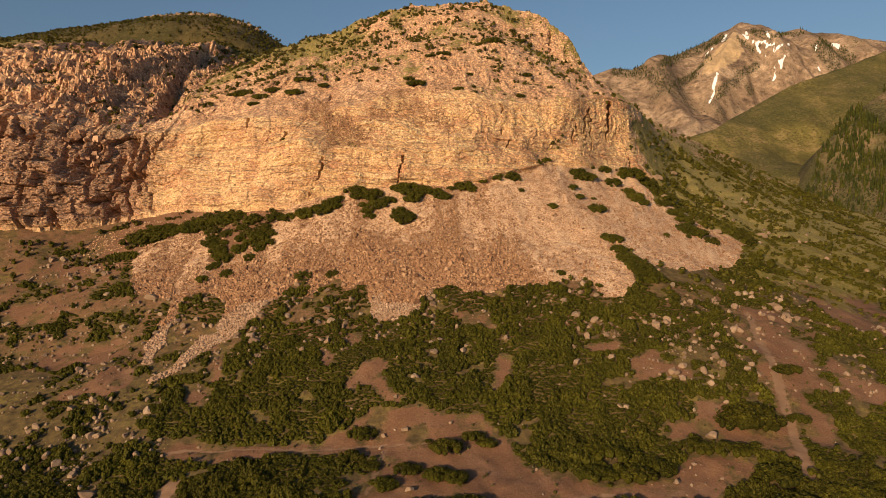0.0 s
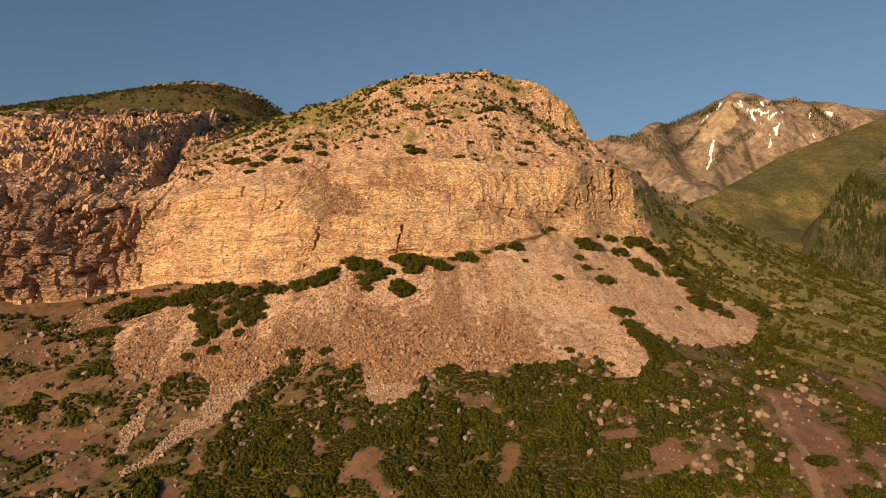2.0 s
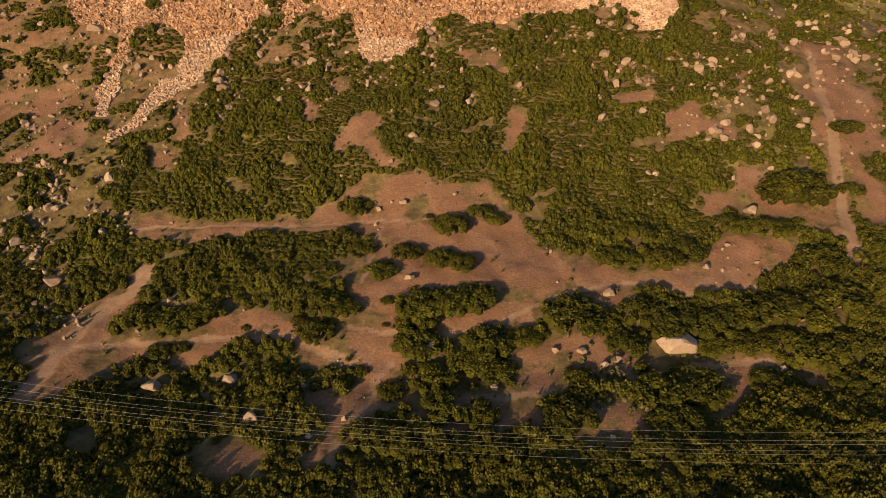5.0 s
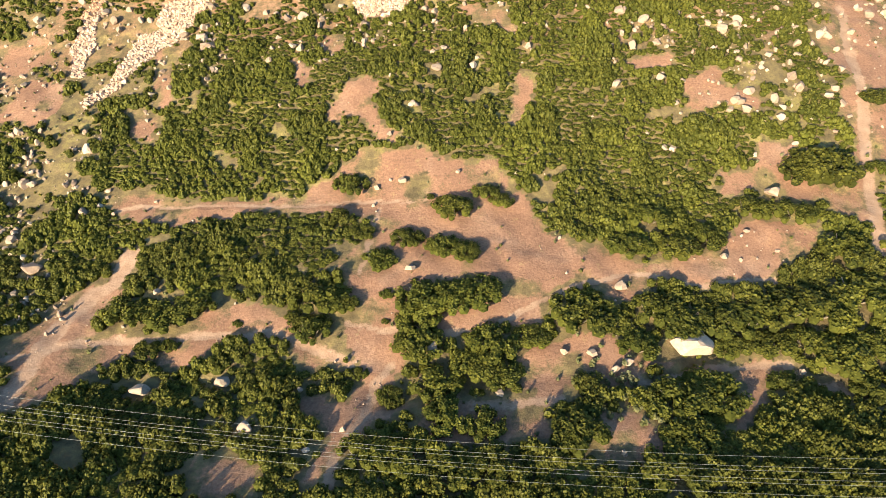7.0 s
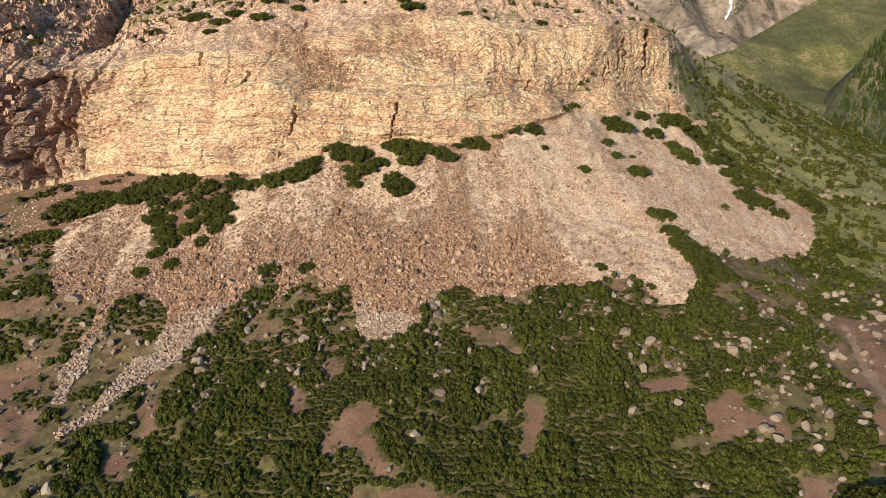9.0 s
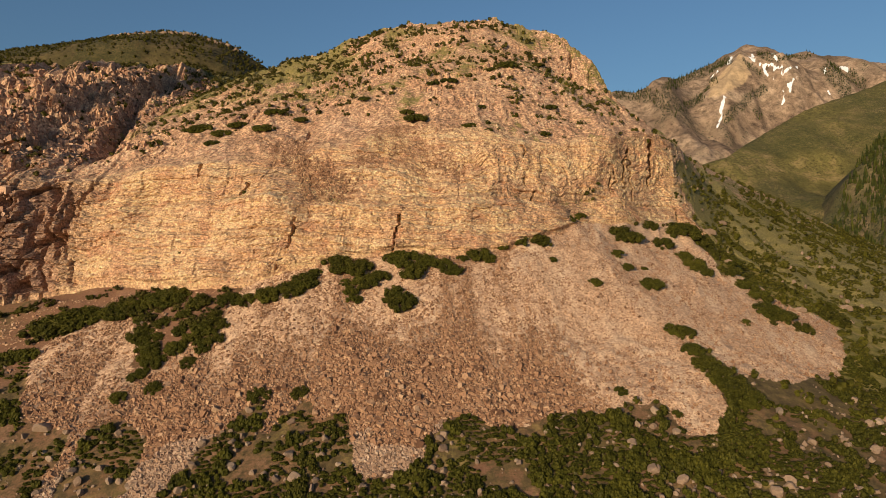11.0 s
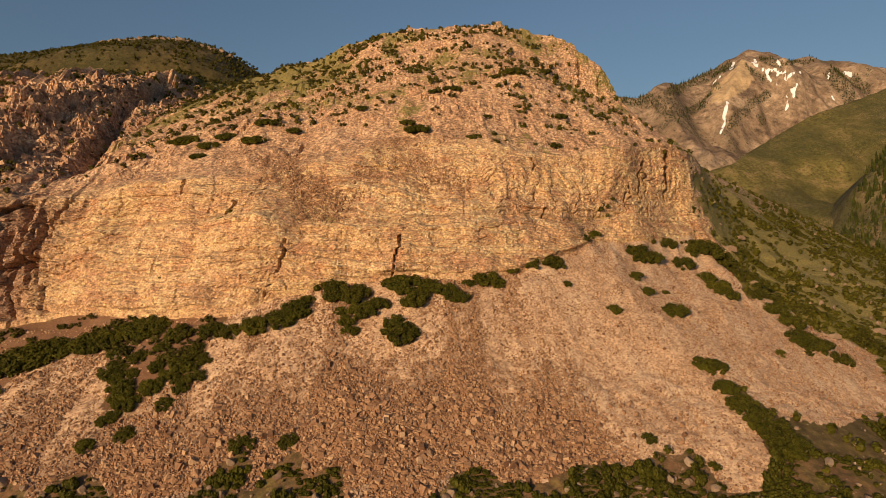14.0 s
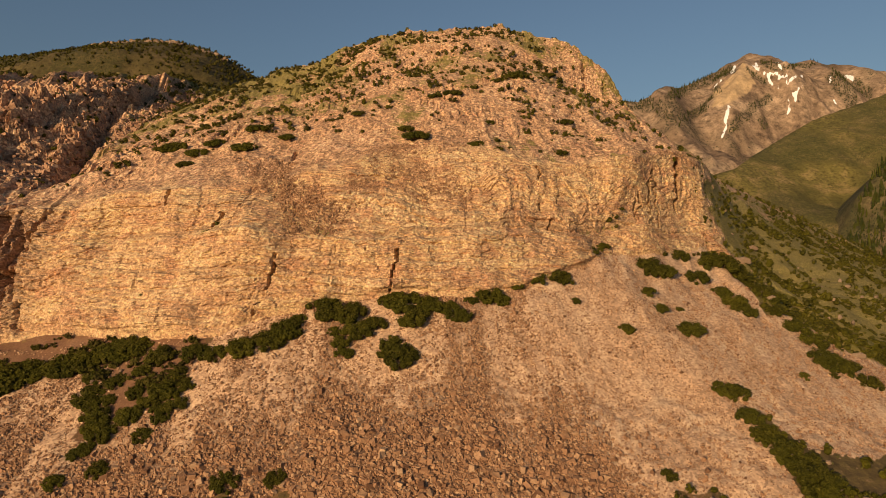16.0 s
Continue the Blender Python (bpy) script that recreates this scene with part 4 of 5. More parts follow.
far_object("green_slope", far_material("far_grass", (0.085, 0.076, 0.024), (0.14, 0.118, 0.038), (0.26, 0.185, 0.088), 26, (0.045, 0.05, 0.018), 0.5),
           "long grassy valley side with brown patches", {"wood": 0.45 + 0.5 * fbm(ex / 90, ey / 90, 0, 4, 25)})
wx, wy, wz = FAR["wooded_spur"]
far_object("wooded_spur", far_material("spur_ground", (0.07, 0.07, 0.03), (0.12, 0.10, 0.045), (0.24, 0.16, 0.10), 40, (0.03, 0.036, 0.016), 0.5),
           "steep spur with dark conifers and bare rock", {"wood": 0.55 + 0.5 * fbm(wx / 50, wy / 50, 0, 4, 35)})
# ---- where things stand: distance across, ahead, and half their width ----
SHRUBS_A = [
    (-18.7, 160.5, 3.9), (1.4, 152.3, 4.2), (8, 156.7, 2.9), (11.2, 155, 2.7), (-2.7, 156.3, 0.9), (-7.2, 145.6, 3.2), (-12.1, 140.6, 3.5), (-0.3, 143.9, 3.4),
    (3.8, 142.1, 2.9), (-20.5, 152.2, 3.1), (-15.8, 148.3, 2.6), (-4.4, 132.1, 4.8), (0.9, 132, 4.4), (5.9, 133.3, 4.5), (-4.8, 128.1, 3.9), (-10.3, 133.5, 1.4),
    (-10.4, 128.5, 0.8), (22.8, 128.9, 5.7), (13.9, 125, 3.2), (7.2, 123.3, 4.7), (4.8, 120.1, 4.4), (8.7, 118.6, 3.6), (-4.3, 123.7, 4.5), (-2.1, 117.4, 4.5),
    (-9.1, 115, 2.5), (-14.3, 119.4, 1.6),
]
SHRUBS_B = [
    (-0.4, 110.1, 3.6), (5.4, 109.2, 3.1), (19, 106.6, 4.3), (22, 115.6, 2.8), (33.6, 143.6, 4.2), (37.3, 143.4, 2.8), (43, 143.4, 4.5), (49.2, 146.3, 3.9),
    (59.7, 152.7, 4), (67.5, 150.6, 4.4), (73.4, 142.6, 5.5), (39.4, 150.6, 4), (77, 161.9, 7), (72.3, 160.6, 4.6), (80.3, 160.5, 5.2), (95.7, 179.9, 3.8),
    (89.4, 162.2, 2.9), (35.7, 130.2, 4.9), (39.9, 127.9, 4.9), (45.8, 128, 4.4), (50.5, 128, 4.9), (57.6, 129.5, 5.9), (63.4, 129.4, 5.4), (71.5, 132.5, 6),
    (31.1, 122.6, 3.2), (46.4, 123.3, 3.3), (53.1, 124, 3.8),
]
SHRUBS_C = [
    (59.5, 123.7, 3.8), (63.7, 120.9, 5.1), (70.3, 123.2, 4.3), (34.8, 112.7, 4.9), (40.7, 114.5, 5.4), (34.5, 106.4, 4.2), (53.5, 115.3, 3.6), (65.6, 114.2, 2.7),
    (-49.8, 124.7, 2.3), (-46.3, 125.4, 1.7), (-22.7, 126.7, 3.6), (-25.9, 129.1, 1.9), (-35.7, 129, 1), (-55.4, 131.4, 4.5), (-47.3, 130.5, 4.4), (-43.1, 132.9, 4),
    (-22.4, 132.5, 4.5), (-18.5, 132.2, 3.5), (-12.5, 104.8, 3.7), (-6.1, 103.6, 3.6), (0.2, 100.8, 4), (6.5, 101.6, 3.6), (22.9, 98.4, 3.1), (30.9, 99.7, 4.7),
]
FOOT_A = [
    (-118.2, 262.3, 5.4), (-112.8, 263.4, 5.5), (-106.7, 266, 4.4), (-98.9, 265.8, 4.1), (-93.3, 266.9, 3.8), (-86.1, 268.2, 4.1), (-82, 267.9, 3.8), (-73.2, 263.3, 3.1),
    (-64.2, 261.3, 3.1), (-58.5, 260, 2.7), (-52.5, 260.1, 3.4), (-46.7, 261.2, 3.7), (-42.1, 265, 3.8), (-39.6, 268.4, 1.9), (-32.8, 270.4, 4.2), (-26.2, 268.9, 3.5),
    (-24.1, 264.2, 3.4), (-20.3, 264.6, 3.1), (-16.8, 272.3, 2.3), (-11.9, 271, 4.2), (-9.4, 266.8, 3.8), (-5.4, 270.4, 3.3), (-0.6, 270.3, 2.9), (2.5, 267.9, 2.6),
    (6.1, 274.2, 1.7), (11, 276.8, 3.7), (14.5, 275.5, 2.3), (19.5, 281.6, 2.1), (26, 284.6, 3.1), (30.8, 287.2, 3.2), (34.2, 286.5, 2.8),
]
FOOT_B = [
    (39.2, 297.2, 2.6), (46, 302.5, 2.3), (50.9, 306.6, 1.9), (66, 305.5, 4.7), (70.6, 305, 3.5), (82, 322.9, 3), (59.9, 289.6, 2), (61, 283.3, 2.3),
    (68.8, 288.1, 1.1), (47.5, 270.4, 2), (67.4, 276.6, 3.4), (35.9, 278.4, 1.4), (-27.6, 260.8, 2.1), (-29.5, 263.8, 1.9), (-26.5, 257.9, 1.8), (-14.6, 259.4, 3),
    (-12.2, 255.9, 3.6), (-16, 257, 2.1), (-87.6, 255.1, 3.2), (-82, 247.8, 3.4), (-79, 244.3, 3), (-81.7, 240.2, 2.1), (-74.2, 247.4, 2.8), (-70.7, 249.3, 2.6),
    (-67.7, 252.4, 3.5), (-63.7, 247.4, 2.5), (-66.3, 245, 1.9), (-68.9, 241.2, 1.9), (-66.3, 256.5, 2.1), (-75.4, 235.2, 2.3), (-83.2, 232.9, 2),
]
FOOT_C = [
    (65.8, 253.2, 2.4), (68.2, 252, 2.6), (67.4, 243.8, 2.5), (68.5, 238.9, 3), (69.4, 233.9, 3.4), (71.8, 231, 3.6), (71.8, 226.3, 3.8), (74, 224.7, 3),
    (83.4, 310.6, 3.6), (88.7, 304.6, 3.1), (90.3, 299.5, 3.8), (92, 295, 3), (104, 300.5, 2.7), (106.8, 295.1, 4.1), (108.6, 288.5, 4), (105.3, 276.7, 4.1),
    (109.5, 275.1, 3.8), (112.8, 269.9, 3), (92.9, 266.2, 1.3), (103.6, 270.3, 1.1), (94.9, 321.2, 5.3), (100.8, 320.5, 5.2), (104.2, 312.6, 4.2), (108.1, 308.6, 3.4),
    (138.5, 295.7, 4.5), (139.3, 302.6, 3.5), (-46.4, 228.2, 2.5), (-36.5, 228, 2), (42.8, 227.3, 1.5), (54.2, 220.4, 1.2),
]
HILL_A = [
    (-97.6, 333.2, 5.7), (-86.5, 325.6, 4.2), (-81.2, 328.6, 3.4), (-69.1, 322.7, 4.2), (-67.7, 333.6, 3.9), (-55.7, 327.8, 3), (-9, 314.3, 4.5), (-13.2, 321.2, 2.9),
    (11, 314.2, 2.8), (16.8, 312, 2.8), (47.1, 342.9, 3.2), (16.4, 328.3, 2.6), (-31, 334.3, 2.6), (4.3, 344.8, 3.7), (-2.6, 343.7, 2.7), (24.4, 362.4, 3.4),
    (32.1, 365.4, 4.6), (52, 408.4, 4), (40.9, 323, 2.5), (-87.2, 315.8, 2.8), (-103.5, 337.3, 3.1),
]
BOULDERS_A = [
    (-2.5, 123.2, 1.3), (40.4, 123.2, 3), (-36.1, 118.3, 1.2), (-48.4, 116.9, 1.4), (-30.4, 108.6, 1.2), (-23.4, 116.4, 0.7), (-20.7, 104.8, 0.7), (31, 135, 1.1),
    (23.4, 121.4, 0.9), (26.5, 118.4, 0.8), (28.9, 119.5, 0.8), (65.3, 156.1, 1.6), (64, 152.1, 1), (-8.4, 160.2, 1), (2.8, 161.6, 0.7), (-6.8, 178.2, 1.1),
    (-11.3, 171.1, 0.7), (-1.6, 187.9, 1.3), (7.1, 189.1, 1), (-75.9, 141.9, 1.6), (-82.9, 148.7, 1.1), (-50.9, 135.3, 0.9), (-6.3, 138.7, 1), (8, 115.1, 0.7),
    (19.1, 122, 0.7), (51.3, 141.8, 0.8), (57.4, 147.6, 0.6), (57.2, 119, 0.7),
]
BOULDERS_B = [
    (-52.4, 191.2, 1.2), (-55.3, 199.2, 2.2), (-58.1, 202.6, 1.9), (-75.6, 171, 1.4), (48, 167.8, 1.2), (46.3, 168.3, 1), (78.8, 173.7, 0.8), (73.8, 168.2, 0.8),
    (64.3, 165.4, 0.8), (58.6, 165.7, 0.7), (-33.9, 206.7, 1.9), (-18.2, 197.9, 1.1), (4.3, 193.1, 0.9), (0.4, 194.3, 1), (66.8, 190.7, 1.3), (74.7, 190.6, 1.2),
    (81.7, 191.1, 1.2), (84.3, 200.3, 1.1), (87.6, 199.9, 0.9), (49.8, 194.4, 0.9), (52, 199, 1.2), (42.7, 204.5, 1.9), (69, 199, 1.3), (68.5, 194.7, 1.6),
    (56.7, 194.3, 0.8), (60.1, 183.3, 0.6),
]
BOULDERS_C = [
    (111, 217.2, 2.5), (-98, 225.7, 2.3), (-35.6, 211.9, 1.7), (-33.5, 207.4, 1.4), (-28.7, 211.8, 1.1), (-49.8, 215.9, 1.4), (40.5, 211.7, 1.4), (43.5, 204.6, 1.3),
    (52, 214.7, 1.4), (22, 214.5, 1.1), (-54.5, 198.7, 1.6), (-56.8, 201.9, 1.3), (-52.3, 191.7, 0.9), (-5.9, 178.6, 1), (49.4, 194.2, 1), (-54.1, 221.1, 1.2),
    (-107.1, 241.1, 1.5), (-101.2, 212.1, 1.1), (-115.2, 229.6, 1.2), (117.2, 348.5, 3), (106.8, 308.1, 2.2), (159.7, 322.5, 2.8), (138.4, 383.7, 2.3), (124.5, 291.8, 2.1),
    (114.7, 269, 1.7),
]
FOOT_D = [
    (-84.3, 267.1, 2.6), (-74.3, 261.9, 2.3), (-82.3, 257.5, 2.1), (-75.7, 253.7, 2.2), (-68, 252, 2.1), (-63.4, 252.9, 1.9), (-81.7, 253.4, 1.8), (-74.5, 246.6, 2.1),
    (-67.3, 247.1, 1.9), (-67.8, 241.3, 1.5), (-85.4, 252.7, 1.9), (-80.8, 241.1, 1.8), (-81.4, 246, 1.7), (-112.2, 264.3, 2.5), (-76.6, 259.6, 2),
]
# ---- rocks ----
def ball(level):
    bm = bmesh.new()
    bmesh.ops.create_icosphere(bm, subdivisions=level, radius=1.0)
    bm.verts.ensure_lookup_table()
    v = np.array([p.co[:] for p in bm.verts])
    f = np.array([[p.index for p in q.verts] for q in bm.faces])
    bm.free()
    return v, f


BALL1, BALL2, BALL3 = ball(1), ball(2), ball(3)


def chiselled(base, rng, cuts=13, low=0.55, high=0.95):
    """A ball cut by random planes: an angular broken stone."""
    v, f = base[0].copy(), base[1]
    for _ in range(cuts):
        n = rng.normal(size=3)
        n /= np.linalg.norm(n)
        d = rng.uniform(low, high)
        h = v @ n
        v = v - np.outer(np.maximum(h - d, 0), n)
    v = v * rng.uniform(0.75, 1.2, 3) * (1, 1, 0.8)
    return v, f


def turns(rng, n, tilt=math.pi):
    """n random rotation matrices."""
    a, b, c = rng.uniform(0, 2 * math.pi, n), rng.uniform(-tilt, tilt, n), rng.uniform(-tilt, tilt, n)
    ca, sa, cb, sb, cc, sc = np.cos(a), np.sin(a), np.cos(b), np.sin(b), np.cos(c), np.sin(c)
    one, nil = np.ones(n), np.zeros(n)
    rz_ = np.stack([ca, -sa, nil, sa, ca, nil, nil, nil, one], -1).reshape(n, 3, 3)
    ry_ = np.stack([cb, nil, sb, nil, one, nil, -sb, nil, cb], -1).reshape(n, 3, 3)
    rx_ = np.stack([one, nil, nil, nil, cc, -sc, nil, sc, cc], -1).reshape(n, 3, 3)
    return rz_ @ ry_ @ rx_


def scatter_mesh(name, kinds, where, size, rot, pick):
    """Many copies of a few shapes in one mesh."""
    vs, fs, base = [], [], 0
    for k, (v, f) in enumerate(kinds):
        s = np.nonzero(pick == k)[0]
        if not len(s):
            continue
        w = np.einsum('nij,vj->nvi', rot[s], v) * size[s][:, None, None] + where[s][:, None, :]
        vs.append(w.reshape(-1, 3))
        fs.append((f[None] + (base + len(v) * np.arange(len(s)))[:, None, None]).reshape(-1, f.shape[1]))
        base += len(s) * len(v)
    return mesh_of(name, np.concatenate(vs), np.concatenate(fs))


rng = np.random.default_rng(7)
def jagged_box(rng):
    """An eight-cornered broken block."""
    v = np.array([[a, b, c] for a in (-1, 1) for b in (-1, 1) for c in (-1, 1)], float)
    v = (v + rng.uniform(-0.38, 0.38, v.shape)) * rng.uniform(0.62, 1.0, 3) * (0.95, 0.95, 0.85)
    f = np.array([[0, 1, 3], [0, 3, 2], [4, 6, 7], [4, 7, 5], [0, 4, 5], [0, 5, 1], [2, 3, 7], [2, 7, 6], [0, 2, 6], [0, 6, 4], [1, 5, 7], [1, 7, 3]])
    return v, f


BOXES = [jagged_box(rng) for _ in range(14)]
STONES1 = [chiselled(BALL1, rng, 8, 0.4, 0.85) for _ in range(10)]
STONES2 = [chiselled(BALL2, rng, 14, 0.42, 0.85) for _ in range(8)]
STONES3 = [chiselled(BALL3, rng, 15, 0.42, 0.85) for _ in range(8)]

# loose stones of the scree: finer near its head and towards its far flank
n = 360000
px, py = rng.uniform(-120, 135, n), rng.uniform(180, 312, n)
keep = scree_at(px, py)
px, py = px[keep], py[keep]
fine_part = fineness(px, py)
luck = rng.random(len(px))
size = (0.19 + 0.24 * luck ** 2.5 + 0.34 * np.clip(luck - 0.975, 0, 1) / 0.025) * (1.2 - 0.72 * fine_part)
keep = rng.random(len(px)) < 1.0 - 0.66 * fine_part
px, py, size = px[keep], py[keep], size[keep]
px, py, size = px[:86000], py[:86000], size[:86000]
toe = py + 5 * fbm(px / 9, py / 9, 0, 3, 251) < 215
tx_, ty_, ts_ = px[toe], py[toe], np.minimum(0.95 * size[toe], 0.5)
px, py, size = px[~toe], py[~toe], size[~toe]
where = np.stack([tx_, ty_, ground_z(tx_, ty_) + 0.42 * ts_], -1)
toe_ob = tagged(new("toe_stones", scatter_mesh("toe_stones", BOXES, where, ts_, turns(rng, len(tx_)), rng.integers(0, 14, len(tx_)))),
                "pale grey broken stones running down between shrubs", "stones", kind="stuff")
toe_ob.data.materials.append(M_TOE)
where = np.stack([px, py, ground_z(px, py) + 0.42 * size], -1)
scree = tagged(new("scree_stones", scatter_mesh("scree_stones", BOXES, where, size, turns(rng, len(px)), rng.integers(0, 14, len(px)))),
               "loose pinkish broken stones covering the fan", "scree", kind="stuff")
scree.data.materials.append(M_STONE)

# rubble among the brush, on the hillside and under the crag
n = 30000
px, py = rng.uniform(-185, 150, n), rng.uniform(95, 440, n)
g = fbm(px / 14, py / 14, 0, 3, 91)
chance = np.where(py < 270, 0.06 + 0.5 * step(-60, -90, px) * step(135, 170, py) + 0.5 * step(180, 200, py) * step(240, 215, py) + 0.10 * clear_at(px, py) + 0.25 * step(55, 80, px) * step(165, 185, py),
                  0.5 * step(100, 90, px))
keep = (rng.random(n) < chance * (0.7 + g)) & ~scree_at(px, py) & ~((py > 262) & (py < 322)) & ((px < 100) | (py < 262))
px, py = px[keep], py[keep]
size = np.where(py > 280, 0.14 + 0.34 * rng.random(len(px)) ** 2, 0.18 + 0.62 * rng.random(len(px)) ** 3)
where = np.stack([px, py, ground_z(px, py) + 0.2 * size], -1)
rubble = tagged(new("rubble", scatter_mesh("rubble", STONES1, where, size, turns(rng, len(px)), rng.integers(0, 10, len(px)))),
                "small pale stones strewn over soil and brush", "rubble", kind="stuff")
rubble.data.materials.append(M_BOULDER)


def stone_meshes(name, shapes, material):
    out = []
    for v, f in shapes:
        me = mesh_of(name, v, f)
        me.materials.append(material)
        out.append(me)
    return out


flat_v, flat_f = chiselled(BALL3, rng, 18, 0.55, 0.85)
flat_v = (flat_v - flat_v.mean(0)) / np.ptp(flat_v, axis=0) * (2.1, 1.7, 1.35)
BOULDER_MESHES = stone_meshes("boulder", STONES3 + [(flat_v, flat_f)], M_BOULDER)
BLOCK_MESHES = stone_meshes("stone", STONES2, M_STONE)


def boulder(x, y, r, label, group, sits=0.35):
    ob = new("boulder", BOULDER_MESHES[8 if r > 2 else int(rng.integers(0, 8))])
    sx_, sy_, sz_ = r * rng.uniform(0.95, 1.15), r * rng.uniform(0.8, 1.05), r * rng.uniform(0.75, 1.0)
    if r > 2:
        sx_, sy_, sz_ = 0.95 * r, 0.8 * r, 0.8 * r
    ob.matrix_world = Matrix.LocRotScale((x, y, float(ground_z(x, y)) + sits * sz_), Euler((rng.uniform(-0.3, 0.3), rng.uniform(-0.3, 0.3), rng.uniform(0, 6.3)) if r < 2 else (0.1, 0.12, 0.15)), (sx_, sy_, sz_))
    return tagged(ob, label, "boulder", group)


for x, y, r in BOULDERS_A:
    boulder(x, y, r * 1.2, "large pale angular boulder lying among oak brush" if r > 1.1 else "pale broken boulder on red-brown soil", "boulders in the brush", 0.6)
for x, y, r in BOULDERS_B + BOULDERS_C:
    boulder(x, y, r * 1.05, "pale weathered boulder fallen below the scree", "boulders below the scree")
for _ in range(115):
    side = rng.random()
    if side < 0.45:
        x, y = rng.uniform(-135, -58), rng.uniform(140, 240)
    elif side < 0.75:
        x, y = rng.uniform(35, 120), rng.uniform(172, 235)
    else:
        x, y = rng.uniform(-60, 60), rng.uniform(186, 218)
    if not scree_at(np.array([x]), np.array([y]))[0]:
        boulder(x, y, rng.uniform(0.5, 1.15), "pale weathered boulder fallen below the scree", "boulders below the scree")

# many more fallen stones between the shrubs
n = 9000
px, py = rng.uniform(-150, 210, n), rng.uniform(135, 400, n)
band = np.maximum.reduce([0.35 * step(98, 112, px - 0.1 * np.abs(py - 330)) * step(240, 262, py) * (fbm((0.66 * px + 0.75 * py) / 6, (0.75 * px - 0.66 * py) / 40, 0, 3, 207) > 0.1), step(-55, -75, px) * step(140, 165, py) * step(265, 250, py), step(188, 200, py) * step(232, 222, py), step(28, 50, px) * step(165, 185, py) * step(238, 225, py)])
keep = (rng.random(n) < 0.55 * band * np.clip(0.6 + 1.3 * fbm(px / 11, py / 11, 0, 3, 203), 0, 1.5)) & ~scree_at(px, py)
px, py = px[keep], py[keep]
size = 0.5 + 1.2 * rng.random(len(px)) ** 2.3
PILES = [(-86, 168), (-91, 175), (-89, 163), (-77, 160), (-76, 143), (-75, 135), (-69, 134), (-76, 173), (-83, 150), (-68, 210), (-57, 202), (-53, 192), (-18, 199), (68, 197), (51, 197), (67, 190), (83, 201)]
for cx, cy in PILES:
    px, py = np.append(px, cx + 1.9 * rng.normal(size=26)), np.append(py, cy + 2.6 * rng.normal(size=26))
    size = np.append(size, 0.22 + 0.75 * rng.random(26) ** 3)
FIELD = [(x, y, 1.1 * r) for x, y, r in zip(px.tolist(), py.tolist(), size.tolist())]
where = np.stack([px, py, ground_z(px, py) + 0.35 * size], -1)
field = tagged(new("boulder_field", scatter_mesh("boulder_field", STONES2, where, size, turns(rng, len(px)), rng.integers(0, 8, len(px)))),
               "pale fallen stones lying between shrubs", "stones", kind="stuff")
field.data.materials.append(M_BOULDER)

# broken outcrops: blocks of rock standing out of the hill and of the crag beside it
n = 30000
px, py = rng.uniform(-262, 95, n), rng.uniform(284, 500, n)
crag_side = step(-138, -152, px)
knoll = fbm(px / 17, py / 12, 0, 4, 171)
keep = rng.random(n) < np.where(crag_side > 0.5, 0.5 * np.clip(0.55 + 1.2 * knoll, 0, 1), 0.5 * np.clip(1.3 * knoll - 0.1, 0, 1) * step(318, 335, py) * 0.6)
px, py, crag_side = px[keep], py[keep], crag_side[keep]
size = (0.34 + 0.75 * rng.random(len(px)) ** 2.6) * (1 + 0.45 * crag_side)
# ledges of the broken wall above the cleft, and small stones on the slope
wx2, wy2 = rng.uniform(-182, -140, 5000), rng.uniform(318, 480, 5000)
gx2, gy2 = rng.uniform(-115, 98, 15000), rng.uniform(300, 430, 15000)
gx2, gy2 = np.append(gx2, rng.uniform(-140, -62, 2200)), np.append(gy2, rng.uniform(246, 276, 2200))
open_ = (fbm(gx2 / 15, gy2 / 9, 0, 3, 261) > -0.15) & ((gy2 < 280) | (gy2 > smooth_line(gx2, LINES[8][0]) + 7))
gx2, gy2 = gx2[open_], gy2[open_]
gs = 0.12 + 0.36 * rng.random(len(gx2)) ** 3
where = np.stack([gx2, gy2, ground_z(gx2, gy2) + 0.15 * gs], -1)
loose = tagged(new("slope_stones", scatter_mesh("slope_stones", BOXES, where, gs, turns(rng, len(gx2), 0.6), rng.integers(0, 14, len(gx2)))),
               "small tan stones lying on the slope above the cliff", "stones", kind="stuff")
loose.data.materials.append(M_SLOPE)
left_side = px < -136
px, py, size = px[left_side], py[left_side], size[left_side]
px, py = np.append(px, wx2), np.append(py, wy2)
size = np.append(size, 0.35 + 0.75 * rng.random(5000) ** 2.2)
where = np.stack([px, py, ground_z(px, py) + 0.15 * size], -1)
blocks_ob = tagged(new("outcrop_blocks", scatter_mesh("outcrop_blocks", BOXES, where, size, turns(rng, len(px), 0.45), rng.integers(0, 14, len(px)))),
                   "red-brown blocks of broken rock on the hill", "rocks", kind="stuff")
blocks_ob.data.materials.append(M_CRAG)

# the larger stones of the scree, one by one
count = 0
while count < 290:
    x, y = rng.uniform(-70, 60), rng.uniform(203, 240)
    if scree_at(np.array([x]), np.array([y]))[0]:
        ob = new("stone", BLOCK_MESHES[int(rng.integers(0, 8))])
        r = 0.42 + 0.5 * rng.random() ** 2
        ob.matrix_world = Matrix.LocRotScale((x, y, float(ground_z(x, y)) + 0.25 * r), Euler(rng.uniform(-1, 1, 3) * 2), (r, r * rng.uniform(0.7, 1), r * rng.uniform(0.6, 0.9)))
        ob.parent = scree
        count += 1


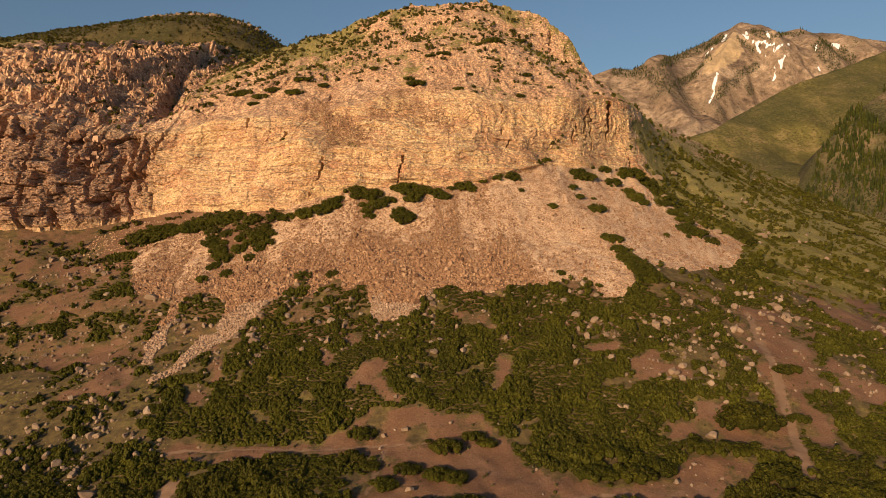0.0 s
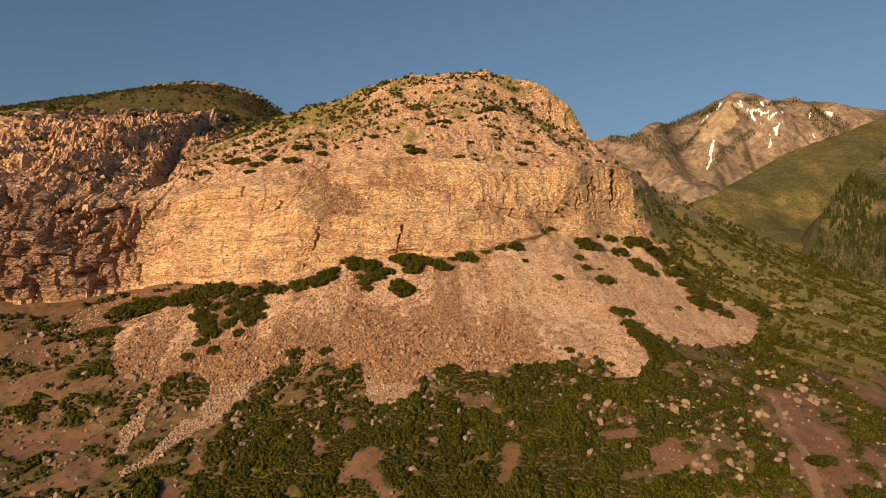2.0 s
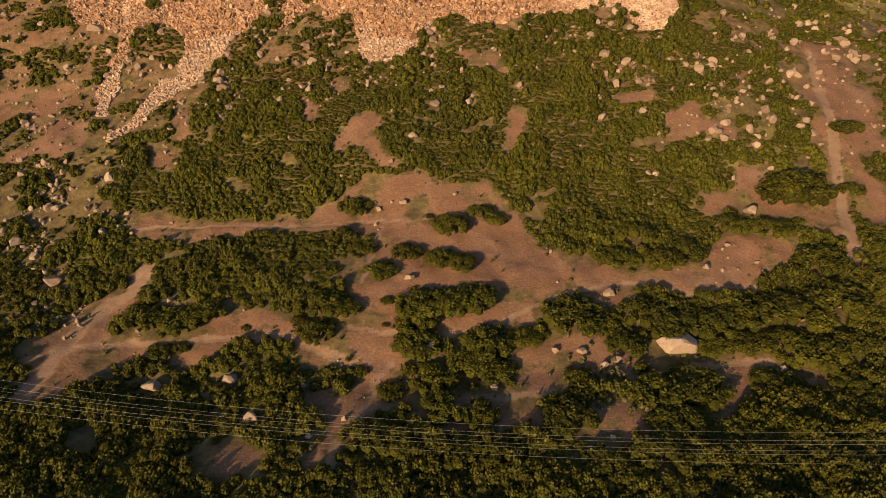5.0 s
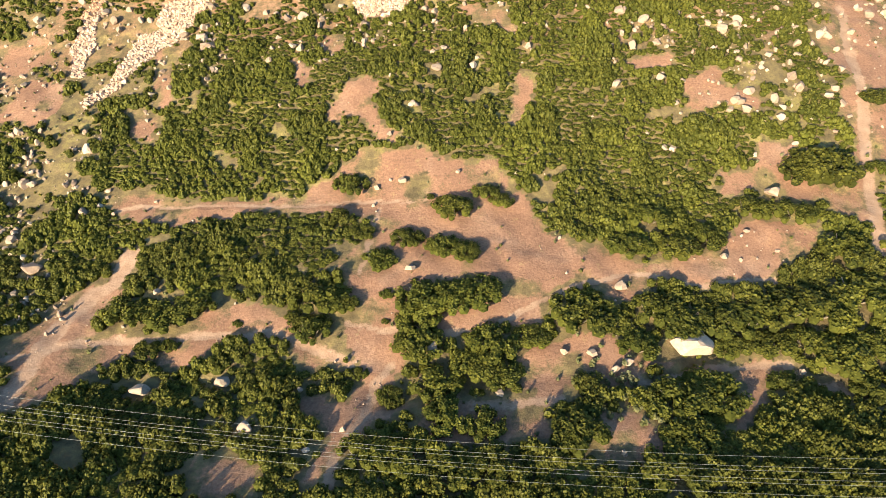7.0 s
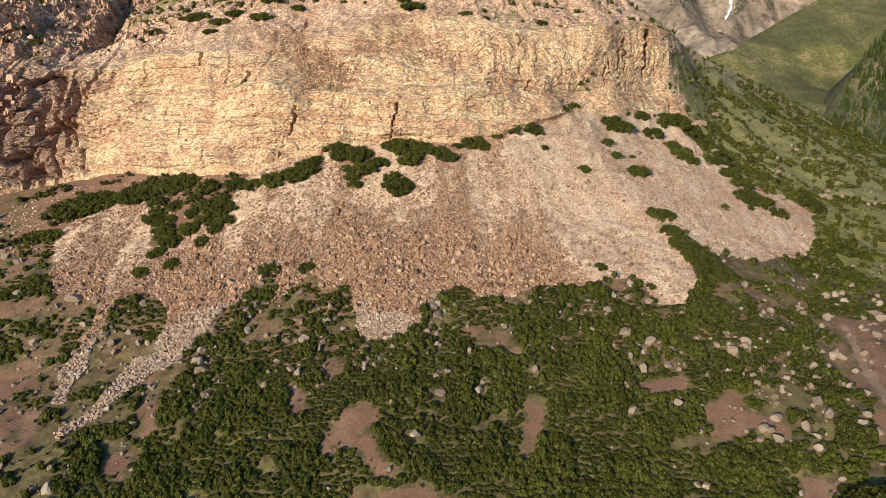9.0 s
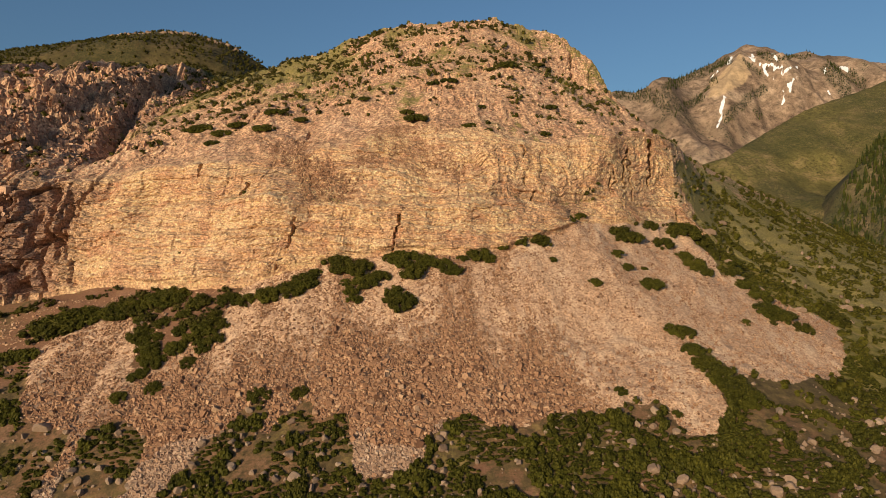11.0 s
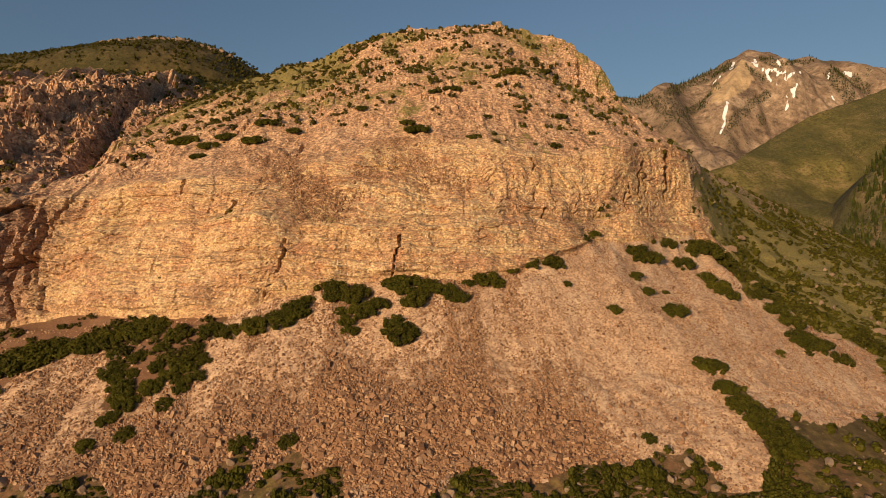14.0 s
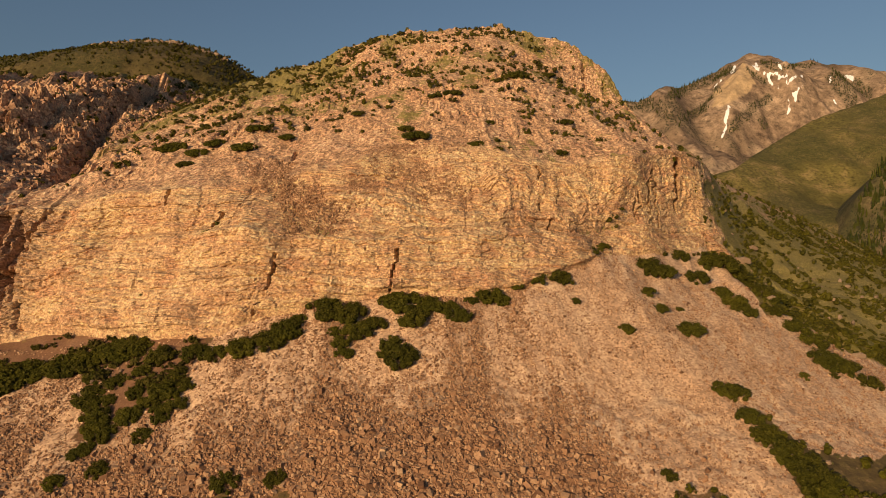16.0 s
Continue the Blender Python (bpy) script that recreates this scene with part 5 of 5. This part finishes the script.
# ---- shrubs ----
def crown_shape(rng, lumps, cards, card, flat=0.78, small=0.26, large=0.44):
    """A lumpy dome of leaf sprays over inner lumps that can take painted shade, about 1 in half width."""
    centre = np.zeros((lumps, 3))
    a = rng.uniform(0, 2 * math.pi, lumps)
    d = np.sqrt(rng.random(lumps)) * (0.86 if lumps > 2 else 0.1)
    centre[:, 0], centre[:, 1] = d * np.cos(a), d * np.sin(a)
    centre[:, 2] = flat * (0.10 + 0.80 * np.sqrt(np.clip(1 - d ** 2, 0, 1)) * rng.uniform(0.75, 1.0, lumps))
    rad = rng.uniform(small, large, lumps)
    vs, fs, base = [], [], 0
    core_v, core_f = BALL1
    for c, r in zip(centre, rad):
        vs.append(core_v * (r * 0.88, r * 0.88, 0.6 * r + 0.35 * c[2]) + (c[0], c[1], c[2] - 0.3 * c[2]))
        fs.append(core_f + base)
        base += len(core_v)
    k = rng.integers(0, lumps, cards)
    n = rng.normal(size=(cards, 3))
    n[:, 2] = np.where(n[:, 2] < -0.5, -n[:, 2], n[:, 2])
    n /= np.linalg.norm(n, axis=1)[:, None]
    p = centre[k] + n * (rad[k] * rng.uniform(0.86, 1.10, cards))[:, None]
    p[:, 2] = np.maximum(p[:, 2], 0.04)
    lean_n = n + 0.55 * rng.normal(size=(cards, 3)) + (0, 0, 0.35)
    lean_n /= np.linalg.norm(lean_n, axis=1)[:, None]
    u = np.cross(lean_n, rng.normal(size=(cards, 3)))
    u /= np.linalg.norm(u, axis=1)[:, None]
    w = np.cross(lean_n, u)
    s = card * rng.uniform(0.6, 1.3, cards)[:, None]
    quad = np.stack([p - u * s * 0.5, p + w * s * 0.42 + lean_n * s * 0.12, p + u * s * 0.55, p - w * s * 0.42 + lean_n * s * 0.12], 1)
    tri = np.array([[0, 2, 1], [0, 3, 2]])
    vc = quad.reshape(-1, 3)
    fc = (tri[None] + (4 * np.arange(cards))[:, None, None]).reshape(-1, 3)
    return np.concatenate(vs + [vc]), np.concatenate(fs + [fc + base])


def stem_shape(rng, stems=5):
    """Forked stems, tapered, from the ground into the crown."""
    vs, fs, base = [], [], 0
    for i in range(stems):
        a = rng.uniform(0, 6.28)
        top_p = np.array([0.5 * math.cos(a), 0.5 * math.sin(a), rng.uniform(0.45, 0.7)])
        foot_p = np.array([0.12 * math.cos(a), 0.12 * math.sin(a), -0.12])
        bend = (top_p + foot_p) / 2 + rng.normal(size=3) * 0.05
        rings = []
        for p, r in ((foot_p, 0.035), (bend, 0.026), (top_p, 0.012)):
            rings.append(np.array([[p[0] + r * math.cos(t), p[1] + r * math.sin(t), p[2]] for t in (0, 1.57, 3.14, 4.71)]))
        vs.append(np.concatenate(rings))
        for r in range(2):
            for q in range(4):
                fs.append([base + r * 4 + q, base + r * 4 + (q + 1) % 4, base + r * 4 + 4 + (q + 1) % 4, base + r * 4 + 4 + q])
        base += 12
    return np.concatenate(vs), np.array(fs)


def shade_cores(me, kinds, pick, lumps):
    """Gives the inner lumps of each crown the dark colour painted for shade between leaves."""
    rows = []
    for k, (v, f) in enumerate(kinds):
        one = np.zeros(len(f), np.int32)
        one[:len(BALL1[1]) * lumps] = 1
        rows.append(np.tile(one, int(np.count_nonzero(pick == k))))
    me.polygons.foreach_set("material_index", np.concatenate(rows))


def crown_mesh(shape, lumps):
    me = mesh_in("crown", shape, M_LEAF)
    me.materials.append(M_CORE_SHADE)
    shade_cores(me, [shape], np.zeros(1, int), lumps)
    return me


def mesh_in(name, shape, material):
    me = mesh_of(name, *shape)
    me.materials.append(material)
    return me


CROWNS = [crown_mesh(crown_shape(rng, 34, 1150, 0.105, fl, 0.15, 0.25), 34) for fl in (0.75, 0.85, 0.7, 0.95, 0.8, 0.72)]
STEMS = [mesh_in("stems", stem_shape(rng), M_BARK) for _ in range(3)]


def shrub(name, x, y, r, label, group, tall=1.0, lean_back=0.0):
    top_ob = new(name)
    top_ob.empty_display_size = 0.3
    crown = new("crown", CROWNS[int(rng.integers(0, 6))])
    stem = new("stems", STEMS[int(rng.integers(0, 3))])
    crown.parent = stem.parent = top_ob
    top_ob.matrix_world = Matrix.LocRotScale((x, y, float(ground_z(x, y)) - 0.05 * r), Euler((lean_back, 0, 0)).to_quaternion() @ Euler((0, 0, rng.uniform(0, 6.28))).to_quaternion(), (r, r * rng.uniform(0.85, 1.1), r * tall))
    return tagged(top_ob, label, "shrub", group)


taken = []
for x, y, r in SHRUBS_A + SHRUBS_B + SHRUBS_C:
    shrub("oak_shrub", x, y, r * 1.1, "large rounded dark green oak shrub on bare soil" if r > 3 else "small green oak shrub on bare soil", "oak shrubs of the clearings", 0.68)
    taken.append((x, y, r))
for x, y, r in FOOT_A + FOOT_B + FOOT_C + FOOT_D:
    shrub("scree_shrub", x, y, r * 1.32, "dark green shrub growing on the stony scree", "shrubs on the scree", 0.62, 0.5)
for x, y, r in HILL_A:
    shrub("hill_shrub", x, y, r * 1.2, "low dark green shrub on the rocky hillside", "shrubs above the cliff", 0.5, 0.4)

# thicket: shrubs grown together over the slope
taken += [(x, y, 2.0 * r) for x, y, r in BOULDERS_A] + FIELD
# sprays grown together into mounds: spacing, first and last line, half width, height
def spray_shape(rng, cards=25, card=0.50):
    """One leafy dome on a dark core (painted shade), 1 in half width and 1 high."""
    v, f = BALL1
    core = v * (0.9, 0.9, 0.62) + (0, 0, 0.28)
    a, h = rng.uniform(0, 6.283, cards), np.sqrt(rng.random(cards)) * 0.98
    n = np.stack([h * np.cos(a), h * np.sin(a), np.sqrt(1 - h ** 2)], -1)
    p = n * (1, 1, 0.85) * rng.uniform(0.9, 1.1, (cards, 1)) + (0, 0, 0.12)
    face = n + 0.38 * rng.normal(size=(cards, 3))
    face /= np.linalg.norm(face, axis=1)[:, None]
    u = np.cross(face, rng.normal(size=(cards, 3)))
    u /= np.linalg.norm(u, axis=1)[:, None]
    w = np.cross(face, u)
    s = card * rng.uniform(0.65, 1.25, cards)[:, None]
    quad = np.stack([p - u * s * 0.55, p + w * s * 0.5 - face * s * 0.1, p + u * s * 0.6, p - w * s * 0.5 - face * s * 0.1], 1)
    tri = np.array([[0, 2, 1], [0, 3, 2]])
    return np.concatenate([core, quad.reshape(-1, 3)]), np.concatenate([f, (tri[None] + (4 * np.arange(cards))[:, None, None]).reshape(-1, 3) + len(core)])


ROWS = [(1.4, 74, 150, 0.8, 1.25, 1.3, 0.9), (1.12, 142, 202, 0.66, 1.0, 0.85, 0.8), (1.25, 194, 262, 0.66, 1.15, 0.9, 0.85)]
spots = []
for gap, first, last, small, large, high, more in ROWS:
    u, v = np.meshgrid(np.arange(-150, 150, gap), np.arange(first, last, gap * 0.87))
    u = u + gap * 0.5 * (np.arange(len(u)) % 2)[:, None]
    tx, ty = (u + gap * rng.uniform(-0.4, 0.4, u.shape)).ravel(), (v + gap * rng.uniform(-0.4, 0.4, u.shape)).ravel()
    lot = rng.random(len(tx))
    edge = 5 * fbm(tx / 9, ty / 9, 0, 2, 205)
    keep = (np.abs(tx) < 12 + 0.62 * ty) & (ty + edge > first + 4) & (ty + edge < last - 4 + 20 * (last > 250)) & ~((ty > 225) & (tx > -86) & (tx < 100))
    tx, ty, lot = tx[keep], ty[keep], lot[keep]
    half = small + (large - small) * lot ** 1.4
    mound = np.clip(high + more * fbm(tx / 4.5, ty / 4.5, 0, 3, 217) + 0.35 * more * (lot - 0.5), 0.45, 4)
    half = np.maximum(half, mound / 1.5)
    shut = np.zeros(len(tx), bool)
    for i, j in ((0, 0), (0.8, 0), (-0.8, 0), (0, 0.8), (0, -0.8)):
        shut |= (clear_at(tx + i * half, ty + j * half) > 0.45) | (trail_at(tx + 0.5 * i * half, ty + 0.5 * j * half) > 0.5) | scree_at(tx + 0.5 * i, ty + 0.5 * j)
    thin = np.maximum.reduce([0.80 * step(-52, -78, tx) * step(150, 172, ty), 0.52 * step(50, 78, tx) * step(168, 190, ty), 0.38 * step(198, 212, ty)])
    patch = fbm(tx / 9, ty / 7, 0, 4, 201, 0.6)
    keep = ~shut & (patch > -0.88 + 1.15 * thin) & (rng.random(len(tx)) > 0.12 * thin)
    spots.append(np.stack([tx, ty, half, mound], -1)[keep])
spots = np.concatenate(spots)
free = np.ones(len(spots), bool)
for x, y, r in taken:
    free &= np.hypot(spots[:, 0] - x, spots[:, 1] - y) > 0.8 * r + 0.3 * spots[:, 2]
spots = spots[free]
FINE, SPRAYS = [spray_shape(rng, 62, 0.30) for _ in range(6)], [spray_shape(rng) for _ in range(6)]
for name, part_of, shapes in (("oak_thicket", spots[:, 1] < 146, FINE), ("low_thicket", spots[:, 1] >= 146, SPRAYS)):
    tx, ty, half, mound = spots[part_of].T
    pick = rng.integers(0, 6, len(tx))
    turn_up = turns(rng, len(tx), 0.1) @ (np.eye(3)[None] * np.stack([np.ones(len(tx)), np.ones(len(tx)), mound / half], -1)[:, None, :])
    thicket = tagged(new(name, scatter_mesh(name, shapes, np.stack([tx, ty, ground_z(tx, ty) - 0.05], -1), half, turn_up, pick)),
                     "dense dark green oak thicket on the flat" if name == "oak_thicket" else "low dense green oak brush covering the slope", "thicket", kind="stuff")
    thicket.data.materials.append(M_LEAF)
    thicket.data.materials.append(M_CORE_SHADE)
    shade_cores(thicket.data, shapes, pick, 1)

# low scrub on the hillside, the grassy flank and between the stones
n = 36000
px, py = rng.uniform(-260, 330, n), rng.uniform(100, 640, n)
g = fbm(px / 13, py / 13, 0, 4, 211)
along, across = 0.75 * px - 0.66 * py, 0.66 * px + 0.75 * py
g = np.where((px > 82) & (py > 225), fbm(across / 7, along / 45, 0, 4, 213), g)
flank = step(88, 104, px - 0.10 * np.abs(py - 330)) * step(225, 250, py)
hill = step(318, 335, py) * step(100, 92, px)
lower = step(270, 255, py) * (1 - clear_at(px, py))
chance = 0.3 * flank + 0.35 * hill + 0.6 * lower
keep = (rng.random(n) < chance * np.clip(np.where((px > 90) & (py > 260), 0.55, 0.30) + 2.2 * g, 0, 1.4)) & ~scree_at(px, py)
px, py = px[keep], py[keep]
size = (0.45 + 1.3 * rng.random(len(px)) ** 2) * np.where((px > 82) & (py > 225), 1.35, np.where(py < 230, 0.75, 1.0))
SCRUB = [crown_shape(rng, 1, 10, 0.70, 0.9, 0.6, 0.75) for _ in range(4)]
where = np.stack([px, py, ground_z(px, py) - 0.05], -1)
pick = rng.integers(0, 4, len(px))
scrub = tagged(new("low_scrub", scatter_mesh("low_scrub", SCRUB, where, size, turns(rng, len(px), 0.15), pick)), "low green scrub dotted over grass and rock", "scrub", kind="stuff")
scrub.data.materials.append(M_LEAF)

# dark brush in streaks down the grassy flank
n = 90000
px, py = rng.uniform(84, 330, n), rng.uniform(212, 560, n)
along, across = 0.75 * px - 0.66 * py, 0.66 * px + 0.75 * py
g = fbm(across / 7, along / 26, 0, 4, 223, 0.6)
near_foot = step(150, 105, px - 0.12 * (py - 300)) * step(260, 290, py)
keep = (px > 96 + 0.06 * np.abs(py - 330)) & ~scree_at(px, py) & (g > 0.24 - 0.35 * near_foot) & (rng.random(n) < 0.55) & (py < 342 + 1.15 * (px - 84))
px, py = px[keep][:7500], py[keep][:7500]
size = 0.55 + 0.75 * rng.random(len(px)) ** 1.5
FLANK = [spray_shape(rng, 16, 0.62) for _ in range(4)]
where = np.stack([px, py, ground_z(px, py) - 0.05], -1)
flank_ob = tagged(new("flank_brush", scatter_mesh("flank_brush", FLANK, where, size, turns(rng, len(px), 0.15), rng.integers(0, 4, len(px)))), "dark green brush in streaks on the grassy flank", "brush", kind="stuff")
flank_ob.data.materials.append(M_LEAF)
flank_ob.data.materials.append(M_CORE_SHADE)

# brown-green brush above the cliff, in rows along the slope
n = 9000
px, py = rng.uniform(-135, 98, n), rng.uniform(316, 480, n)
g = fbm(px / 13, py / 5, 0, 4, 241)
dense = 0.12 + 0.95 * step(392, 422, py + 0.12 * px) + 0.2 * step(330, 345, py) * step(400, 380, py)
keep = (rng.random(n) < dense * np.clip(0.25 + 2.4 * g, 0, 1.5)) & ((px < 62) | (py < 398))
px, py = px[keep], py[keep]
qx, qy = rng.uniform(-330, -138, 5200), rng.uniform(300, 560, 5200)
g = fbm(qx / 8, qy / 12, 0, 4, 243)
keep = rng.random(5200) < np.where(qy > 455, 0.5, np.clip(1.5 * g - 0.05, 0, 0.6))
px, py = np.append(px, qx[keep]), np.append(py, qy[keep])
qx, qy = rng.uniform(-140, -64, 900), rng.uniform(249, 282, 900)
keep = (fbm(qx / 9, qy / 5, 0, 3, 247) > 0.0) & ~scree_at(qx, qy)
px, py = np.append(px, qx[keep]), np.append(py, qy[keep])
size = 0.6 + 1.25 * rng.random(len(px)) ** 1.6
CLUMPS = [crown_shape(rng, 3, 20, 0.5, 0.55, 0.42, 0.55) for _ in range(4)]
pick = rng.integers(0, 4, len(px))
where = np.stack([px, py, ground_z(px, py) + np.where((px < -140) & (py > 290), 0.5, 0.1)], -1)
brush = tagged(new("hill_brush", scatter_mesh("hill_brush", CLUMPS, where, size, turns(rng, len(px), 0.15), pick)), "brown-green brush in rows on the rocky hillside", "brush", kind="stuff")
brush.data.materials.append(M_BRUSH)

n = 5000
px, py = rng.uniform(-140, 140, n), rng.uniform(85, 235, n)
keep = (rng.random(n) < 0.2 + 0.1 * clear_at(px, py)) & ~scree_at(px, py)
px, py = px[keep], py[keep]
size = 0.18 + 0.4 * rng.random(len(px)) ** 2
qx, qy = rng.normal(27, 5, 90), rng.normal(114, 4, 90)
px, py, size = np.append(px, qx), np.append(py, qy), np.append(size, rng.uniform(0.35, 0.9, 90))
where = np.stack([px, py, ground_z(px, py) - 0.03], -1)
sage = tagged(new("dry_tufts", scatter_mesh("dry_tufts", SCRUB, where, size, turns(rng, len(px), 0.15), rng.integers(0, 4, len(px)))), "dry grey-green tufts on the soil", "tufts", kind="stuff")
sage.data.materials.append(M_DRY)
# ---- far woods ----
def height_on(name, x, y):
    gx_, gy_, gz_ = FAR[name]
    i = np.clip(((x - gx_[0, 0]) / (gx_[0, 1] - gx_[0, 0])).astype(int), 0, gx_.shape[1] - 1)
    j = np.clip(((y - gy_[0, 0]) / (gy_[1, 0] - gy_[0, 0])).astype(int), 0, gx_.shape[0] - 1)
    return gz_[j, i]


def conifer_shape(rng, tiers=5, sides=7):
    """A narrow conifer: ragged tiers over a trunk, 1 high."""
    vs, fs, base = [], [], 0
    for k in range(tiers):
        z0, z1 = 0.10 + 0.17 * k, 0.10 + 0.17 * k + 0.30
        r = 0.19 * (1 - 0.17 * k)
        ring = [[r * rng.uniform(0.6, 1.2) * math.cos(6.283 * i / sides), r * rng.uniform(0.6, 1.2) * math.sin(6.283 * i / sides), z0 + rng.uniform(-0.03, 0.03)] for i in range(sides)]
        vs += ring + [[0, 0, min(z1, 1.0)]]
        fs += [[base + i, base + (i + 1) % sides, base + sides] for i in range(sides)]
        base += sides + 1
    for i in range(4):
        vs.append([0.025 * math.cos(1.57 * i), 0.025 * math.sin(1.57 * i), -0.1])
    vs.append([0, 0, 0.6])
    fs += [[base + i, base + (i + 1) % 4, base + 4] for i in range(4)]
    return np.array(vs), np.array(fs)


PINES = [conifer_shape(rng) for _ in range(5)]
n = 5200
px, py = rng.uniform(430, 760, n), rng.uniform(650, 850, n)
g = fbm(px / 40, py / 40, 0, 3, 221)
keep = (g > -0.15) & (height_on("wooded_spur", px, py) > 60)
px, py = px[keep], py[keep]
where = np.stack([px, py, height_on("wooded_spur", px, py) - 0.5], -1)
woods = tagged(new("conifer_wood", scatter_mesh("conifer_wood", PINES, where, rng.uniform(8, 17, len(px)), turns(rng, len(px), 0.03), rng.integers(0, 5, len(px)))),
               "dark conifers standing on the steep spur", "wood", kind="stuff")
woods.data.materials.append(M_PINE)
# conifers in the folds and along the crest of the mountain
chance = np.clip(np.where(trees_mask > 0.35, trees_mask, 0), 0, 1) * (np.arange(sy.shape[0]) < 118)[:, None] * (sy > 1300)
cells_ = np.argwhere(rng.random(sx.shape) < 0.8 * chance)
mx, my, mz = (a[cells_[:, 0], cells_[:, 1]] for a in (sx, sy, sz))
where = np.stack([mx + rng.uniform(-2.5, 2.5, len(mx)), my + rng.uniform(-2, 2, len(mx)), mz - 1], -1)
mountain_wood = tagged(new("mountain_wood", scatter_mesh("mountain_wood", PINES, where, rng.uniform(4, 8.5, len(mx)), turns(rng, len(mx), 0.03), rng.integers(0, 5, len(mx)))),
                       "dark conifers in the folds of the mountain", "wood", kind="stuff")
mountain_wood.data.materials.append(M_PINE)
n = 4600
px, py = rng.uniform(-400, -110, n), rng.uniform(470, 640, n)
g = fbm(px / 30, py / 30, 0, 3, 231)
keep = (g > -1.5) | (py > 596)
px, py = px[keep], py[keep]
where = np.stack([px, py, np.maximum(height_on("hill_behind", px, py), ground_z(px, py)) - 0.1], -1)
far_scrub = tagged(new("hill_scrub", scatter_mesh("hill_scrub", [(BALL1[0] * (1, 1, 0.8) + (0, 0, 0.4), BALL1[1])] + SCRUB[:3], where, rng.uniform(0.6, 1.8, len(px)), turns(rng, len(px), 0.2), rng.integers(1, 4, len(px)))),
                   "dark brush covering the hill behind", "scrub", kind="stuff")
far_scrub.data.materials.append(M_BRUSH)

# pale rim of rock along the hill's top
n = 70
px = rng.uniform(-262, -160, n)
py = np.interp(px, [-620, -280, -227, -168, -145, 40], [640, 615, 610, 610, 610, 600]) - rng.uniform(8, 16, n)
size = rng.uniform(1.6, 3.2, n)
where = np.stack([px, py, height_on("hill_behind", px, py) + 0.2 * size], -1)
rim = tagged(new("rim_rocks", scatter_mesh("rim_rocks", STONES2, where, size, turns(rng, n, 0.25), rng.integers(0, 8, n))), "pale blocks of rock along the hill's rim", "rocks", kind="stuff")
rim.data.materials.append(M_BOULDER)
# ---- power line ----
def tube(name, a, b, sag, radius, material, parent):
    cu = bpy.data.curves.new(name, 'CURVE')
    cu.dimensions, cu.bevel_depth, cu.bevel_resolution = '3D', radius, 1
    sp = cu.splines.new('POLY')
    sp.points.add(24)
    for i in range(25):
        t = i / 24
        p = [a[j] + (b[j] - a[j]) * t for j in range(3)]
        sp.points[i].co = (p[0], p[1], p[2] - sag * 4 * t * (1 - t), 1)
    ob = new(name, cu)
    cu.materials.append(material)
    ob.parent = parent
    return ob


line = tagged(new("power_line"), "thin grey overhead cables strung across the brush", "power line")
POLES = [(-104.0, 112.9), (104.0, 91.1)]
WIRES = [(0.0, 13.6), (-1.6, 13.6), (-2.1, 13.4), (-3.5, 13.6), (-4.0, 13.4), (-5.8, 13.6)]
for px_, py_ in POLES:
    z0 = float(ground_z(px_, py_ - 3))
    v = []
    for zz, r in ((-0.8, 0.24), (9, 0.20), (14.4, 0.15)):
        v += [[px_ + r * math.cos(0.785 * i), py_ - 3 + r * math.sin(0.785 * i), z0 + zz] for i in range(8)]
    f = [[8 * k + i, 8 * k + (i + 1) % 8, 8 * k + 8 + (i + 1) % 8, 8 * k + 8 + i] for k in range(2) for i in range(8)]
    ob = new("pole", mesh_in("pole", (np.array(v), np.array(f)), M_BARK))
    ob.parent = line
    bm = bmesh.new()
    bmesh.ops.create_cube(bm, size=1.0, matrix=Matrix.Translation((px_, py_ - 2.9, 13.4)) @ Matrix.Diagonal((0.14, 6.6, 0.4, 1)))
    bmesh.ops.bevel(bm, geom=bm.edges[:], offset=0.02, segments=1, affect='EDGES')
    me = bpy.data.meshes.new("crossarm")
    bm.to_mesh(me)
    bm.free()
    me.materials.append(M_BARK)
    ob = new("crossarm", me)
    ob.parent = line
for off, up in WIRES:
    tube("cable", (POLES[0][0], POLES[0][1] + off, up), (POLES[1][0], POLES[1][1] + off, up), 8.2, 0.011, M_WIRE, line)
